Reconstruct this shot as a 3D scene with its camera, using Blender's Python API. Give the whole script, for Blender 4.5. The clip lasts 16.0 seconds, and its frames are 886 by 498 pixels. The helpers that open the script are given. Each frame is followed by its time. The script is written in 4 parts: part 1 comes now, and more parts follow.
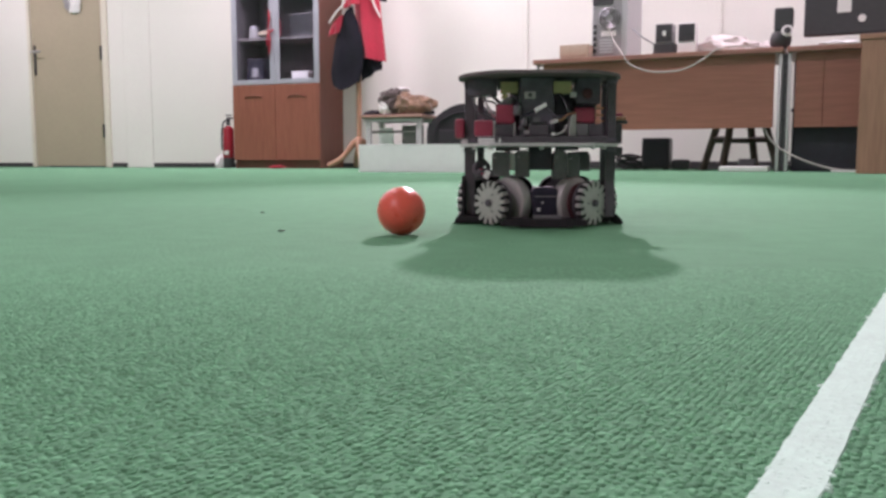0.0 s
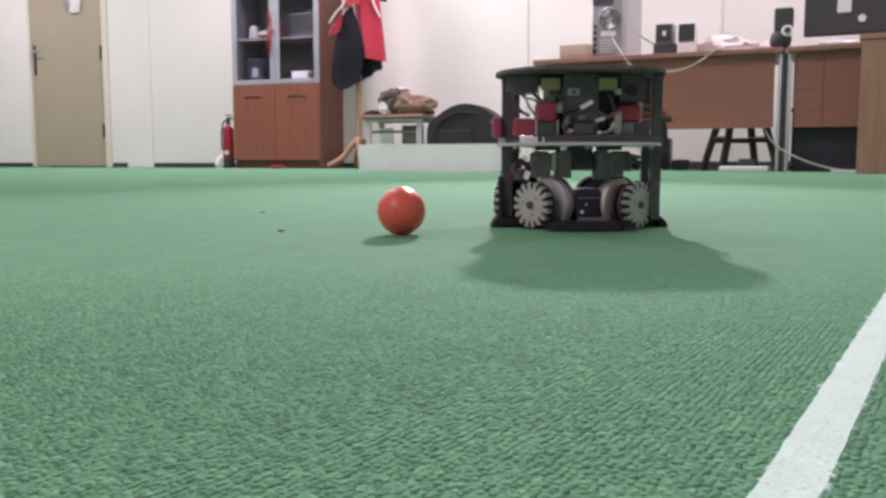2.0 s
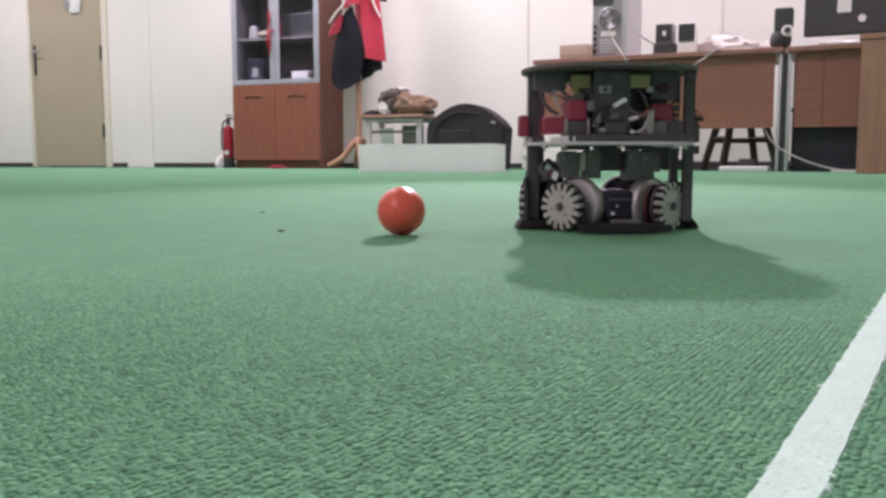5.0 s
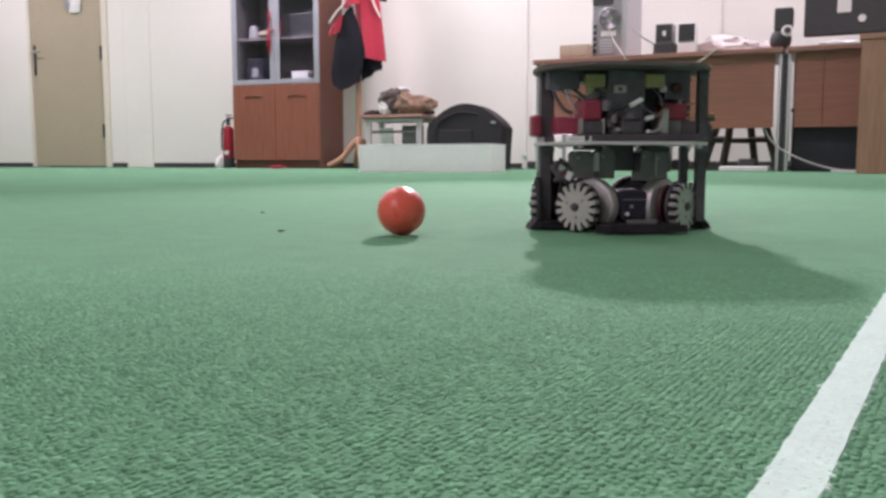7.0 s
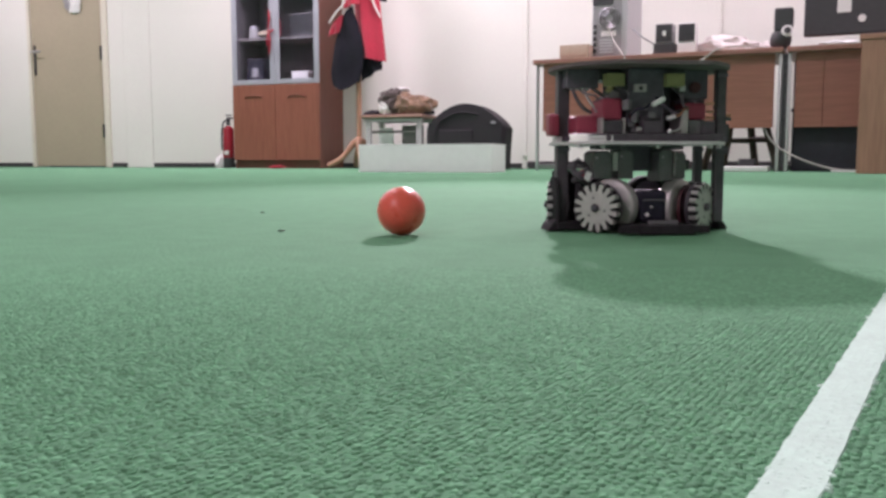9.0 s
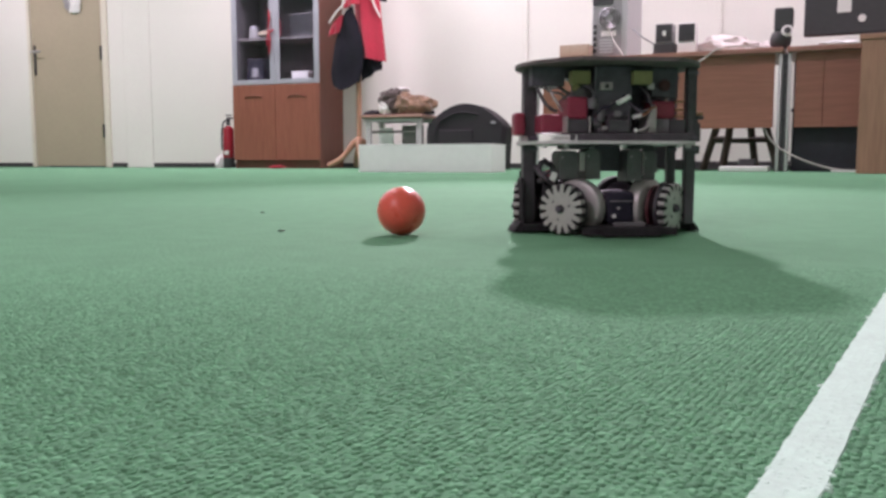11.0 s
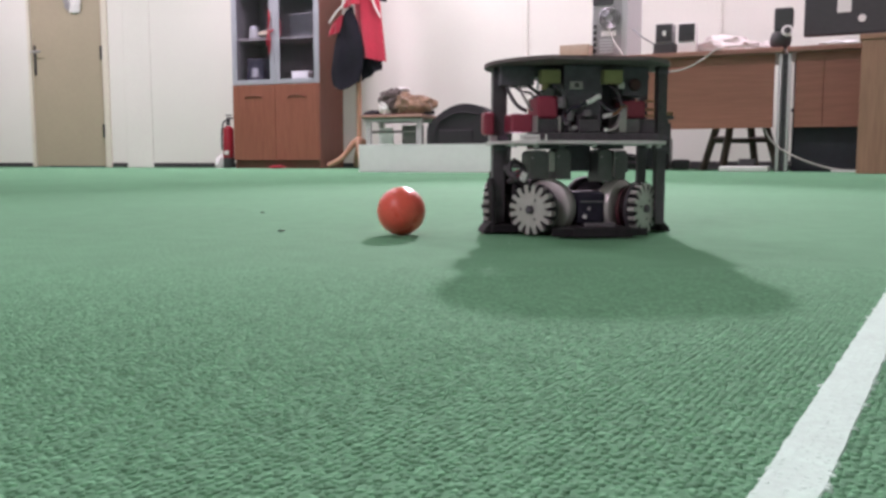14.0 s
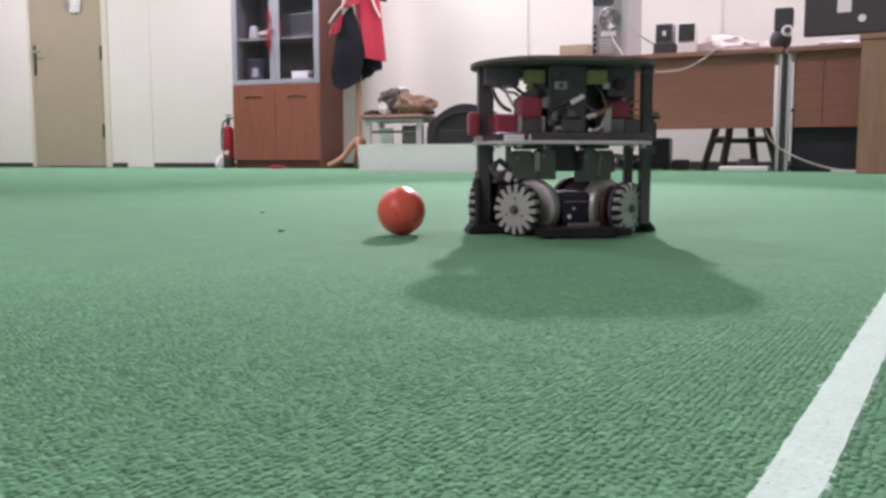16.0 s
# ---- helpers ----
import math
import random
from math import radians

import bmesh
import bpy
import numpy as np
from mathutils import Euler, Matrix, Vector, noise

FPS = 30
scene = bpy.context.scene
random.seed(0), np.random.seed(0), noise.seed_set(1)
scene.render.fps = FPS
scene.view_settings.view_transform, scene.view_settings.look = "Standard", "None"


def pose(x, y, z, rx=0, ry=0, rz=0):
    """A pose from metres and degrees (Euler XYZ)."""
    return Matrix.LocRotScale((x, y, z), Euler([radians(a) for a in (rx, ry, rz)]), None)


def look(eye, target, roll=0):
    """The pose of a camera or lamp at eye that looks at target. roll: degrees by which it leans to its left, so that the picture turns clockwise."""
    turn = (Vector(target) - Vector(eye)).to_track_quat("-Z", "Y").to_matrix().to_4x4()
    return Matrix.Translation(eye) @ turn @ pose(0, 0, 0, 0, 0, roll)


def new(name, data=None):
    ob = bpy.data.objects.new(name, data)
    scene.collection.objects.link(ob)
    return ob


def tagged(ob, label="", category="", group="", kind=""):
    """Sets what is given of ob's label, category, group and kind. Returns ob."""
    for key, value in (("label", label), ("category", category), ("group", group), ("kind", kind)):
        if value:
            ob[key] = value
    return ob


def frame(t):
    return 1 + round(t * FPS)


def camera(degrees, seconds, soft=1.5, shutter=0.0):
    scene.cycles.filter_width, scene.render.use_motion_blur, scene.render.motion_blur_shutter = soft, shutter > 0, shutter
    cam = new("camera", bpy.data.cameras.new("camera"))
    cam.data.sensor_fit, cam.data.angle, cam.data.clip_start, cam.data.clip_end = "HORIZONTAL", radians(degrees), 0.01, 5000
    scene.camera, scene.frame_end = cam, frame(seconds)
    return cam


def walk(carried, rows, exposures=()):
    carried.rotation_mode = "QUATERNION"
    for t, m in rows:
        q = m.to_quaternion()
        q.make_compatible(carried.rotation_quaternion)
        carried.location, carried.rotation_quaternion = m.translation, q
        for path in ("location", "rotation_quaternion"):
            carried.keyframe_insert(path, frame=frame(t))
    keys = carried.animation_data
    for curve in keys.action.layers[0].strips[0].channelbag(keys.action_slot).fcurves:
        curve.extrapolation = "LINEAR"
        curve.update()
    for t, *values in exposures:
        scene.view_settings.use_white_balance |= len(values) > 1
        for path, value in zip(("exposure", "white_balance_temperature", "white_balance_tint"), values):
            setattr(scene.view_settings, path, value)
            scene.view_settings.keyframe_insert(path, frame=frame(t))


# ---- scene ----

# camera: a phone standing on the carpet, lens 66 mm above it, tilted down a little
cam = camera(55.2, 16.0, soft=3.0)
EYE = pose(0, 0, 0.0657, 90 - 5.95, 0, 0)
walk(cam, [(0.0, EYE), (16.0, EYE)], exposures=[(0.0, -0.02, 6350, 42), (16.0, -0.02, 6350, 42)])

# the room's frame: x along the back wall, y into it, origin on the floor at the wall
ROOM = pose(0, 7.27, 0, 0, 0, -20)
CEIL = 2.75


def room(u, v, z=0.0, rz=0.0):
    return ROOM @ pose(u, -v, z, 0, 0, rz)


# ---- light ----
world = bpy.data.worlds.new("world")
scene.world = world
world.use_nodes = True
world.node_tree.nodes["Background"].inputs[0].default_value = (0.6, 0.75, 1.0, 1)
world.node_tree.nodes["Background"].inputs[1].default_value = 0.05


def area_lamp(name, m, sx, sy, watts, colour):
    data = bpy.data.lights.new(name, "AREA")
    data.shape, data.size, data.size_y, data.energy, data.color = "RECTANGLE", sx, sy, watts * 1.07, colour
    ob = new(name, data)
    ob.matrix_world = m
    return ob


KEY_AT = (0.69, 6.25, 2.45)
KEY_WATTS = 1540
# unseen ceiling panels added as fill light: u, v, watts
FILL_PANELS = [(-4.4, 1.4, 34), (-1.7, 1.4, 42), (0.5, 1.4, 43), (2.7, 1.4, 26), (4.8, 1.4, 18), (-2.4, 4.2, 16), (0.2, 4.2, 26), (2.8, 4.2, 14), (1.0, 9.0, 44)]


# ---- materials ----
def material(name, colour, rough=0.6, metal=0.0, vary=0.15, scale=30.0, bump=0.0, fine=6.0, spec=0.5, sheen=0.0, random_piece=0.0):
    m = bpy.data.materials.new(name)
    m.use_nodes = True
    nt = m.node_tree
    n, k = nt.nodes, nt.links
    b = n["Principled BSDF"]
    b.inputs["Roughness"].default_value = rough
    b.inputs["Metallic"].default_value = metal
    b.inputs["Specular IOR Level"].default_value = spec
    if sheen:
        b.inputs["Sheen Weight"].default_value = sheen
        b.inputs["Sheen Roughness"].default_value = 0.5
    tc = n.new("ShaderNodeTexCoord")
    big = n.new("ShaderNodeTexNoise")
    big.inputs["Scale"].default_value = scale
    big.inputs["Detail"].default_value = 4
    small = n.new("ShaderNodeTexNoise")
    small.inputs["Scale"].default_value = scale * fine
    small.inputs["Detail"].default_value = 3
    k.new(tc.outputs["Object"], big.inputs["Vector"])
    k.new(tc.outputs["Object"], small.inputs["Vector"])
    add = n.new("ShaderNodeMath")
    add.operation = "ADD"
    k.new(big.outputs["Fac"], add.inputs[0])
    k.new(small.outputs["Fac"], add.inputs[1])
    ramp = n.new("ShaderNodeMapRange")
    ramp.inputs["From Min"].default_value = 0.6
    ramp.inputs["From Max"].default_value = 1.4
    ramp.inputs["To Min"].default_value = 1 - vary
    ramp.inputs["To Max"].default_value = 1 + vary
    k.new(add.outputs[0], ramp.inputs["Value"])
    mix = n.new("ShaderNodeVectorMath")
    mix.operation = "SCALE"
    mix.inputs[0].default_value = colour
    k.new(ramp.outputs[0], mix.inputs["Scale"])
    k.new(mix.outputs[0], b.inputs["Base Color"])
    rr = n.new("ShaderNodeMapRange")
    rr.inputs["To Min"].default_value = max(0.02, rough - 0.1)
    rr.inputs["To Max"].default_value = min(1.0, rough + 0.1)
    k.new(big.outputs["Fac"], rr.inputs["Value"])
    k.new(rr.outputs[0], b.inputs["Roughness"])
    if bump:
        bp = n.new("ShaderNodeBump")
        bp.inputs["Strength"].default_value = 0.6
        bp.inputs["Distance"].default_value = bump
        k.new(small.outputs["Fac"], bp.inputs["Height"])
        k.new(bp.outputs[0], b.inputs["Normal"])
    return m


def wood(name, dark, light, scale=6.0, rough=0.45, axis=2):
    """Veneer: long grain along one axis."""
    m = material(name, light, rough, vary=0.1, scale=scale)
    nt = m.node_tree
    n, k = nt.nodes, nt.links
    tc = n.new("ShaderNodeTexCoord")
    mp = n.new("ShaderNodeMapping")
    stretch = [12.0, 12.0, 12.0]
    stretch[axis] = 0.8
    mp.inputs["Scale"].default_value = stretch
    k.new(tc.outputs["Object"], mp.inputs["Vector"])
    nz = n.new("ShaderNodeTexNoise")
    nz.inputs["Scale"].default_value = scale
    nz.inputs["Detail"].default_value = 6
    nz.inputs["Distortion"].default_value = 0.6
    k.new(mp.outputs[0], nz.inputs["Vector"])
    mx = n.new("ShaderNodeMix")
    mx.data_type = "RGBA"
    mx.inputs["A"].default_value = (*dark, 1)
    mx.inputs["B"].default_value = (*light, 1)
    rg = n.new("ShaderNodeMapRange")
    rg.inputs["From Min"].default_value = 0.3
    rg.inputs["From Max"].default_value = 0.7
    k.new(nz.outputs["Fac"], rg.inputs["Value"])
    k.new(rg.outputs[0], mx.inputs["Factor"])
    k.new(mx.outputs["Result"], n["Principled BSDF"].inputs["Base Color"])
    return m


def carpet_material(name, colour):
    """Needle-felt carpet: lumpy tufts in rows, worn lighter patches."""
    m = material(name, colour, 0.95, vary=0.10, scale=2.5, fine=14, spec=0.04, sheen=0.03)
    m.node_tree.nodes["Principled BSDF"].inputs["Sheen Tint"].default_value = (0.65, 0.95, 0.75, 1)
    nt = m.node_tree
    n, k = nt.nodes, nt.links
    tc = n.new("ShaderNodeTexCoord")
    mp = n.new("ShaderNodeMapping")
    mp.inputs["Rotation"].default_value = (0, 0, radians(32))
    mp.inputs["Scale"].default_value = (330, 230, 300)
    k.new(tc.outputs["Object"], mp.inputs["Vector"])
    vor = n.new("ShaderNodeTexVoronoi")
    vor.inputs["Scale"].default_value = 1.0
    vor.inputs["Randomness"].default_value = 0.8
    k.new(mp.outputs[0], vor.inputs["Vector"])
    bp = n.new("ShaderNodeBump")
    bp.invert = True
    bp.inputs["Strength"].default_value = 0.5
    bp.inputs["Distance"].default_value = 0.0012
    k.new(vor.outputs["Distance"], bp.inputs["Height"])
    k.new(bp.outputs[0], n["Principled BSDF"].inputs["Normal"])
    return m


def glowing(name, colour, strength):
    m = bpy.data.materials.new(name)
    m.use_nodes = True
    b = m.node_tree.nodes["Principled BSDF"]
    b.inputs["Emission Color"].default_value = (*colour, 1)
    b.inputs["Emission Strength"].default_value = strength
    return m


def glass(name, tint=(0.9, 0.95, 0.95)):
    m = bpy.data.materials.new(name)
    m.use_nodes = True
    nt = m.node_tree
    b = nt.nodes["Principled BSDF"]
    b.inputs["Base Color"].default_value = (*tint, 1)
    b.inputs["Roughness"].default_value = 0.02
    b.inputs["Transmission Weight"].default_value = 1.0
    b.inputs["IOR"].default_value = 1.45
    return m


CARPET = carpet_material("green_carpet", (0.128, 0.312, 0.184))
PILE = carpet_material("green_carpet_pile", (0.128, 0.312, 0.184))
nodes, links = PILE.node_tree.nodes, PILE.node_tree.links
geo, rnd = nodes.new("ShaderNodeNewGeometry"), nodes.new("ShaderNodeMapRange")
rnd.inputs["To Min"].default_value, rnd.inputs["To Max"].default_value = 0.80, 1.32
mul = nodes.new("ShaderNodeVectorMath")
mul.operation = "SCALE"
links.new(geo.outputs["Random Per Island"], rnd.inputs["Value"])
links.new(nodes["Principled BSDF"].inputs["Base Color"].links[0].from_socket, mul.inputs[0])
links.new(rnd.outputs[0], mul.inputs["Scale"])
links.new(mul.outputs[0], nodes["Principled BSDF"].inputs["Base Color"])
LINE = material("white_line_tape", (0.53, 0.73, 0.64), 0.8, vary=0.12, scale=60, bump=0.0006)
PAINT = material("white_wall_paint", (0.77, 0.765, 0.715), 0.85, vary=0.035, scale=1.6, bump=0.0004, fine=40)
CEILING = material("ceiling_paint", (0.82, 0.82, 0.80), 0.9, vary=0.03, scale=2)
DARK_SKIRT = material("dark_skirting", (0.045, 0.042, 0.045), 0.6, vary=0.2)
DOOR_PAINT = material("khaki_door_paint", (0.41, 0.355, 0.255), 0.5, vary=0.05, scale=4)
FRAME_PAINT = material("cream_frame_paint", (0.70, 0.66, 0.56), 0.6, vary=0.04, scale=5)
STEEL = material("brushed_steel", (0.55, 0.55, 0.57), 0.35, 1.0, vary=0.08, scale=60)
DARK_METAL = material("dark_metal", (0.06, 0.06, 0.065), 0.4, 0.6, vary=0.2, scale=60)
CABINET_WOOD = wood("cabinet_wood", (0.21, 0.068, 0.042), (0.28, 0.098, 0.06))
CABINET_SIDE = wood("cabinet_side_wood", (0.17, 0.058, 0.042), (0.22, 0.08, 0.055))
DESK_WOOD = wood("desk_wood", (0.345, 0.132, 0.092), (0.43, 0.168, 0.116), axis=0)
DESK_TOP = wood("desk_top_wood", (0.29, 0.13, 0.10), (0.37, 0.175, 0.13), axis=0)
PALE_WOOD = wood("pale_desk_wood", (0.36, 0.18, 0.12), (0.45, 0.235, 0.16))
POLE_WOOD = wood("coat_stand_wood", (0.36, 0.18, 0.11), (0.48, 0.26, 0.17))
STOOL_WOOD = wood("dark_stool_wood", (0.06, 0.04, 0.03), (0.11, 0.075, 0.055))
ALU = material("grey_aluminium_frame", (0.46, 0.48, 0.54), 0.4, 0.5, vary=0.05, scale=10)
GLASS = glass("cabinet_glass", (0.75, 0.8, 0.85))
# dark grey inside, lifted to put the glass's haze into the colour
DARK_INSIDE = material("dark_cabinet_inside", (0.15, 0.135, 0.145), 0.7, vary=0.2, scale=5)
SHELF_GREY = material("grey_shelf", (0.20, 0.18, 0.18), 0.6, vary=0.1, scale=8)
RED_PAINT = material("red_enamel", (0.34, 0.016, 0.03), 0.35, vary=0.08, scale=20)
CRATE = material("dark_crate_plastic", (0.030, 0.030, 0.044), 0.55, vary=0.25, scale=20)
RED_CLOTH = material("red_jacket_cloth", (0.47, 0.024, 0.05), 0.85, vary=0.12, scale=12, bump=0.002, sheen=0.3)
BLACK_CLOTH = material("black_jacket_cloth", (0.012, 0.012, 0.018), 0.9, vary=0.3, scale=12, bump=0.002, spec=0.25)
WHITE_CLOTH = material("white_jacket_cloth", (0.75, 0.72, 0.70), 0.85, vary=0.06, scale=15)
WHITE_BOARD = material("white_board", (0.90, 0.88, 0.89), 0.6, vary=0.04, scale=4)
GREY_METAL = material("grey_stool_metal", (0.44, 0.43, 0.43), 0.5, 0.0, vary=0.08, scale=20)
BROWN_SEAT = material("brown_stool_seat", (0.28, 0.16, 0.12), 0.6, vary=0.15, scale=20)
PLUSH_BROWN = material("brown_plush", (0.22, 0.13, 0.08), 0.95, vary=0.75, scale=16, bump=0.006, sheen=0.5)
PLUSH_DARK = material("dark_plush", (0.07, 0.05, 0.045), 0.95, vary=0.3, scale=25, bump=0.006, sheen=0.3)
PLUSH_WHITE = material("white_plush", (0.78, 0.76, 0.74), 0.95, vary=0.08, scale=25, bump=0.006, sheen=0.5)
BAG_BLACK = material("black_bag_fabric", (0.024, 0.020, 0.025), 0.8, vary=0.3, scale=14, bump=0.003)
BLACK_PLASTIC = material("black_plastic", (0.042, 0.042, 0.046), 0.45, vary=0.2, scale=40)
GREY_PLASTIC = material("grey_plastic", (0.30, 0.30, 0.31), 0.5, vary=0.1, scale=30)
BEIGE_CASE = material("grey_computer_case", (0.50, 0.50, 0.52), 0.45, 0.3, vary=0.06, scale=14)
CARDBOARD = material("cardboard", (0.50, 0.40, 0.31), 0.85, vary=0.1, scale=14)
PAPER = material("white_paper", (0.80, 0.79, 0.78), 0.8, vary=0.04, scale=10)
PINK_PLASTIC = material("pale_plastic_bag", (0.72, 0.66, 0.65), 0.4, vary=0.1, scale=9, bump=0.01)
CABLE_GREY = material("pale_cable", (0.44, 0.42, 0.39), 0.5, vary=0.06, scale=30)
BALL_ORANGE = material("orange_golf_ball", (0.95, 0.130, 0.088), 0.30, vary=0.08, scale=60, spec=0.5)
LINT = material("dark_lint", (0.03, 0.035, 0.03), 0.95, vary=0.3, scale=300)
# robot: dark tones lifted, the lens haze put into their colour
R_BLACK = material("robot_black", (0.080, 0.064, 0.080), 0.5, vary=0.3, scale=150)
R_DARK = material("robot_dark_board", (0.125, 0.102, 0.138), 0.55, vary=0.35, scale=120)
R_TOP = material("robot_top_felt", (0.165, 0.122, 0.130), 0.9, vary=0.25, scale=120, bump=0.0006)
R_ALU = material("robot_aluminium", (0.66, 0.59, 0.63), 0.45, 0.15, vary=0.1, scale=150)
R_GREY = material("robot_wheel_grey", (0.54, 0.50, 0.505), 0.45, 0.3, vary=0.14, scale=200)
R_MOTOR = material("robot_motor_grey", (0.50, 0.455, 0.465), 0.45, 0.4, vary=0.12, scale=150)
R_BOX = material("robot_box_grey", (0.165, 0.148, 0.165), 0.5, vary=0.2, scale=150)
R_RED = material("robot_red_plastic", (0.34, 0.038, 0.075), 0.45, vary=0.15, scale=120)
R_DARK_RED = material("robot_dark_red", (0.085, 0.018, 0.024), 0.5, vary=0.2, scale=150)
R_YELLOW = material("robot_yellow_connector", (0.36, 0.32, 0.15), 0.5, vary=0.15, scale=200)
R_WHITE = material("robot_white_label", (0.80, 0.79, 0.79), 0.6, vary=0.1, scale=300)
R_BLUE = material("robot_dark_blue", (0.030, 0.027, 0.044), 0.8, vary=0.2, scale=150, spec=0.2)
# darker copy of the robot black: shade of low parts put into the colour
R_BASE_SHADED = material("robot_base_black_shaded", (0.034, 0.029, 0.034), 0.8, vary=0.3, scale=150, spec=0.15)
R_COPPER = material("robot_copper", (0.42, 0.20, 0.12), 0.4, 0.6, vary=0.2, scale=300)
RUBBER = material("black_rubber", (0.05, 0.05, 0.05), 0.75, vary=0.25, scale=300)
TUBE = glowing("lamp_tube", (1.0, 0.97, 0.92), 6.0)


# ---- mesh helpers ----
def part(name, bm, mat, parent, label="", m=None, smooth=False):
    me = bpy.data.meshes.new(name)
    bmesh.ops.recalc_face_normals(bm, faces=bm.faces)
    bm.to_mesh(me)
    bm.free()
    me.materials.append(mat)
    if smooth:
        me.polygons.foreach_set("use_smooth", [True] * len(me.polygons))
        me.set_sharp_from_angle(angle=radians(40))
    ob = new(name, me)
    if parent is not None:
        ob.parent = parent
    if m is not None:
        ob.matrix_basis = m
    if label:
        tagged(ob, label)
    return ob


def thing(name, m, label, category, group="", kind=""):
    ob = new(name)
    ob.empty_display_size = 0.05
    ob.matrix_basis = m
    return tagged(ob, label, category, group, kind)


def block(x0, x1, y0, y1, z0, z1, bevel=0.0, bm=None, seg=2):
    """A box with rounded edges, added to bm or to a new one."""
    own = bmesh.new()
    bmesh.ops.create_cube(own, size=1.0)
    for v in own.verts:
        v.co = Vector(((x0 + x1) / 2 + v.co.x * (x1 - x0), (y0 + y1) / 2 + v.co.y * (y1 - y0), (z0 + z1) / 2 + v.co.z * (z1 - z0)))
    if bevel:
        bmesh.ops.bevel(own, geom=own.edges[:], offset=bevel, segments=seg, profile=0.5, affect="EDGES")
    return join(own, bm)


def join(own, bm, m=None):
    if m is not None:
        own.transform(m)
    if bm is None:
        return own
    me = bpy.data.meshes.new("tmp")
    own.to_mesh(me)
    own.free()
    bm.from_mesh(me)
    bpy.data.meshes.remove(me)
    return bm


def rod(r, length, m=None, seg=24, bevel=0.0, bm=None, r2=None):
    """A cylinder or cone along its own z, centred."""
    own = bmesh.new()
    bmesh.ops.create_cone(own, cap_ends=True, segments=seg, radius1=r, radius2=r if r2 is None else r2, depth=length)
    if bevel:
        edges = [e for e in own.edges if abs(e.verts[0].co.z - e.verts[1].co.z) < 1e-6]
        bmesh.ops.bevel(own, geom=edges, offset=bevel, segments=2, profile=0.5, affect="EDGES")
    return join(own, bm, m)


def ball(r, m=None, u=20, v=14, bm=None):
    own = bmesh.new()
    bmesh.ops.create_uvsphere(own, u_segments=u, v_segments=v, radius=r)
    return join(own, bm, m)


def strut(a, b, r, seg=10, bm=None, r2=None):
    a, b = Vector(a), Vector(b)
    q = (b - a).to_track_quat("Z", "Y").to_matrix().to_4x4()
    return rod(r, (b - a).length, Matrix.Translation((a + b) / 2) @ q, seg, bm=bm, r2=r2)


def tube(points, r, seg=8, bm=None, steps=8):
    """A round cable through the points, smoothed."""
    p = [Vector(q) for q in points]
    fine = []
    for i in range(len(p) - 1):
        a, b, c, d = p[max(i - 1, 0)], p[i], p[i + 1], p[min(i + 2, len(p) - 1)]
        for s in range(steps):
            t = s / steps
            fine.append(0.5 * (2 * b + (c - a) * t + (2 * a - 5 * b + 4 * c - d) * t * t + (3 * b - a - 3 * c + d) * t ** 3))
    fine.append(p[-1])
    own = bmesh.new()
    rings = []
    for i, q in enumerate(fine):
        d = (fine[min(i + 1, len(fine) - 1)] - fine[max(i - 1, 0)]).normalized()
        m = d.to_track_quat("Z", "Y").to_matrix()
        rr = r(i / (len(fine) - 1)) if callable(r) else r
        rings.append([own.verts.new(q + m @ Vector((rr * math.cos(2 * math.pi * j / seg), rr * math.sin(2 * math.pi * j / seg), 0))) for j in range(seg)])
    for a, b in zip(rings, rings[1:]):
        for j in range(seg):
            own.faces.new((a[j], a[(j + 1) % seg], b[(j + 1) % seg], b[j]))
    own.faces.new(rings[0][::-1])
    own.faces.new(rings[-1])
    return join(own, bm)


def prism(outline, z0, z1, bm=None, m=None, bevel=0.0):
    """An outline in x, y, raised from z0 to z1."""
    own = bmesh.new()
    lo = [own.verts.new((x, y, z0)) for x, y in outline]
    hi = [own.verts.new((x, y, z1)) for x, y in outline]
    own.faces.new(lo[::-1])
    own.faces.new(hi)
    n = len(lo)
    for i in range(n):
        own.faces.new((lo[i], lo[(i + 1) % n], hi[(i + 1) % n], hi[i]))
    if bevel:
        edges = [e for e in own.edges if abs(e.verts[0].co.z - e.verts[1].co.z) < 1e-9]
        bmesh.ops.bevel(own, geom=edges, offset=bevel, segments=1, affect="EDGES")
    return join(own, bm, m)


def lump(rx, ry, rz, rough, freq, seed, u=40, v=26, flat=None, at=(0, 0, 0), bm=None):
    """A soft, uneven body; flat: the height below which it is pressed level."""
    own = bmesh.new()
    bmesh.ops.create_uvsphere(own, u_segments=u, v_segments=v, radius=1.0)
    for w in own.verts:
        d = w.co.normalized()
        k = 1 + rough * (noise.noise(d * freq + Vector((seed, seed * 2.1, 0))) + 0.5 * noise.noise(d * freq * 2.7 + Vector((0, seed, seed))))
        w.co = Vector((d.x * rx * k, d.y * ry * k, d.z * rz * k)) + Vector(at)
        if flat is not None and w.co.z < flat:
            w.co.z = flat
    return join(own, bm)


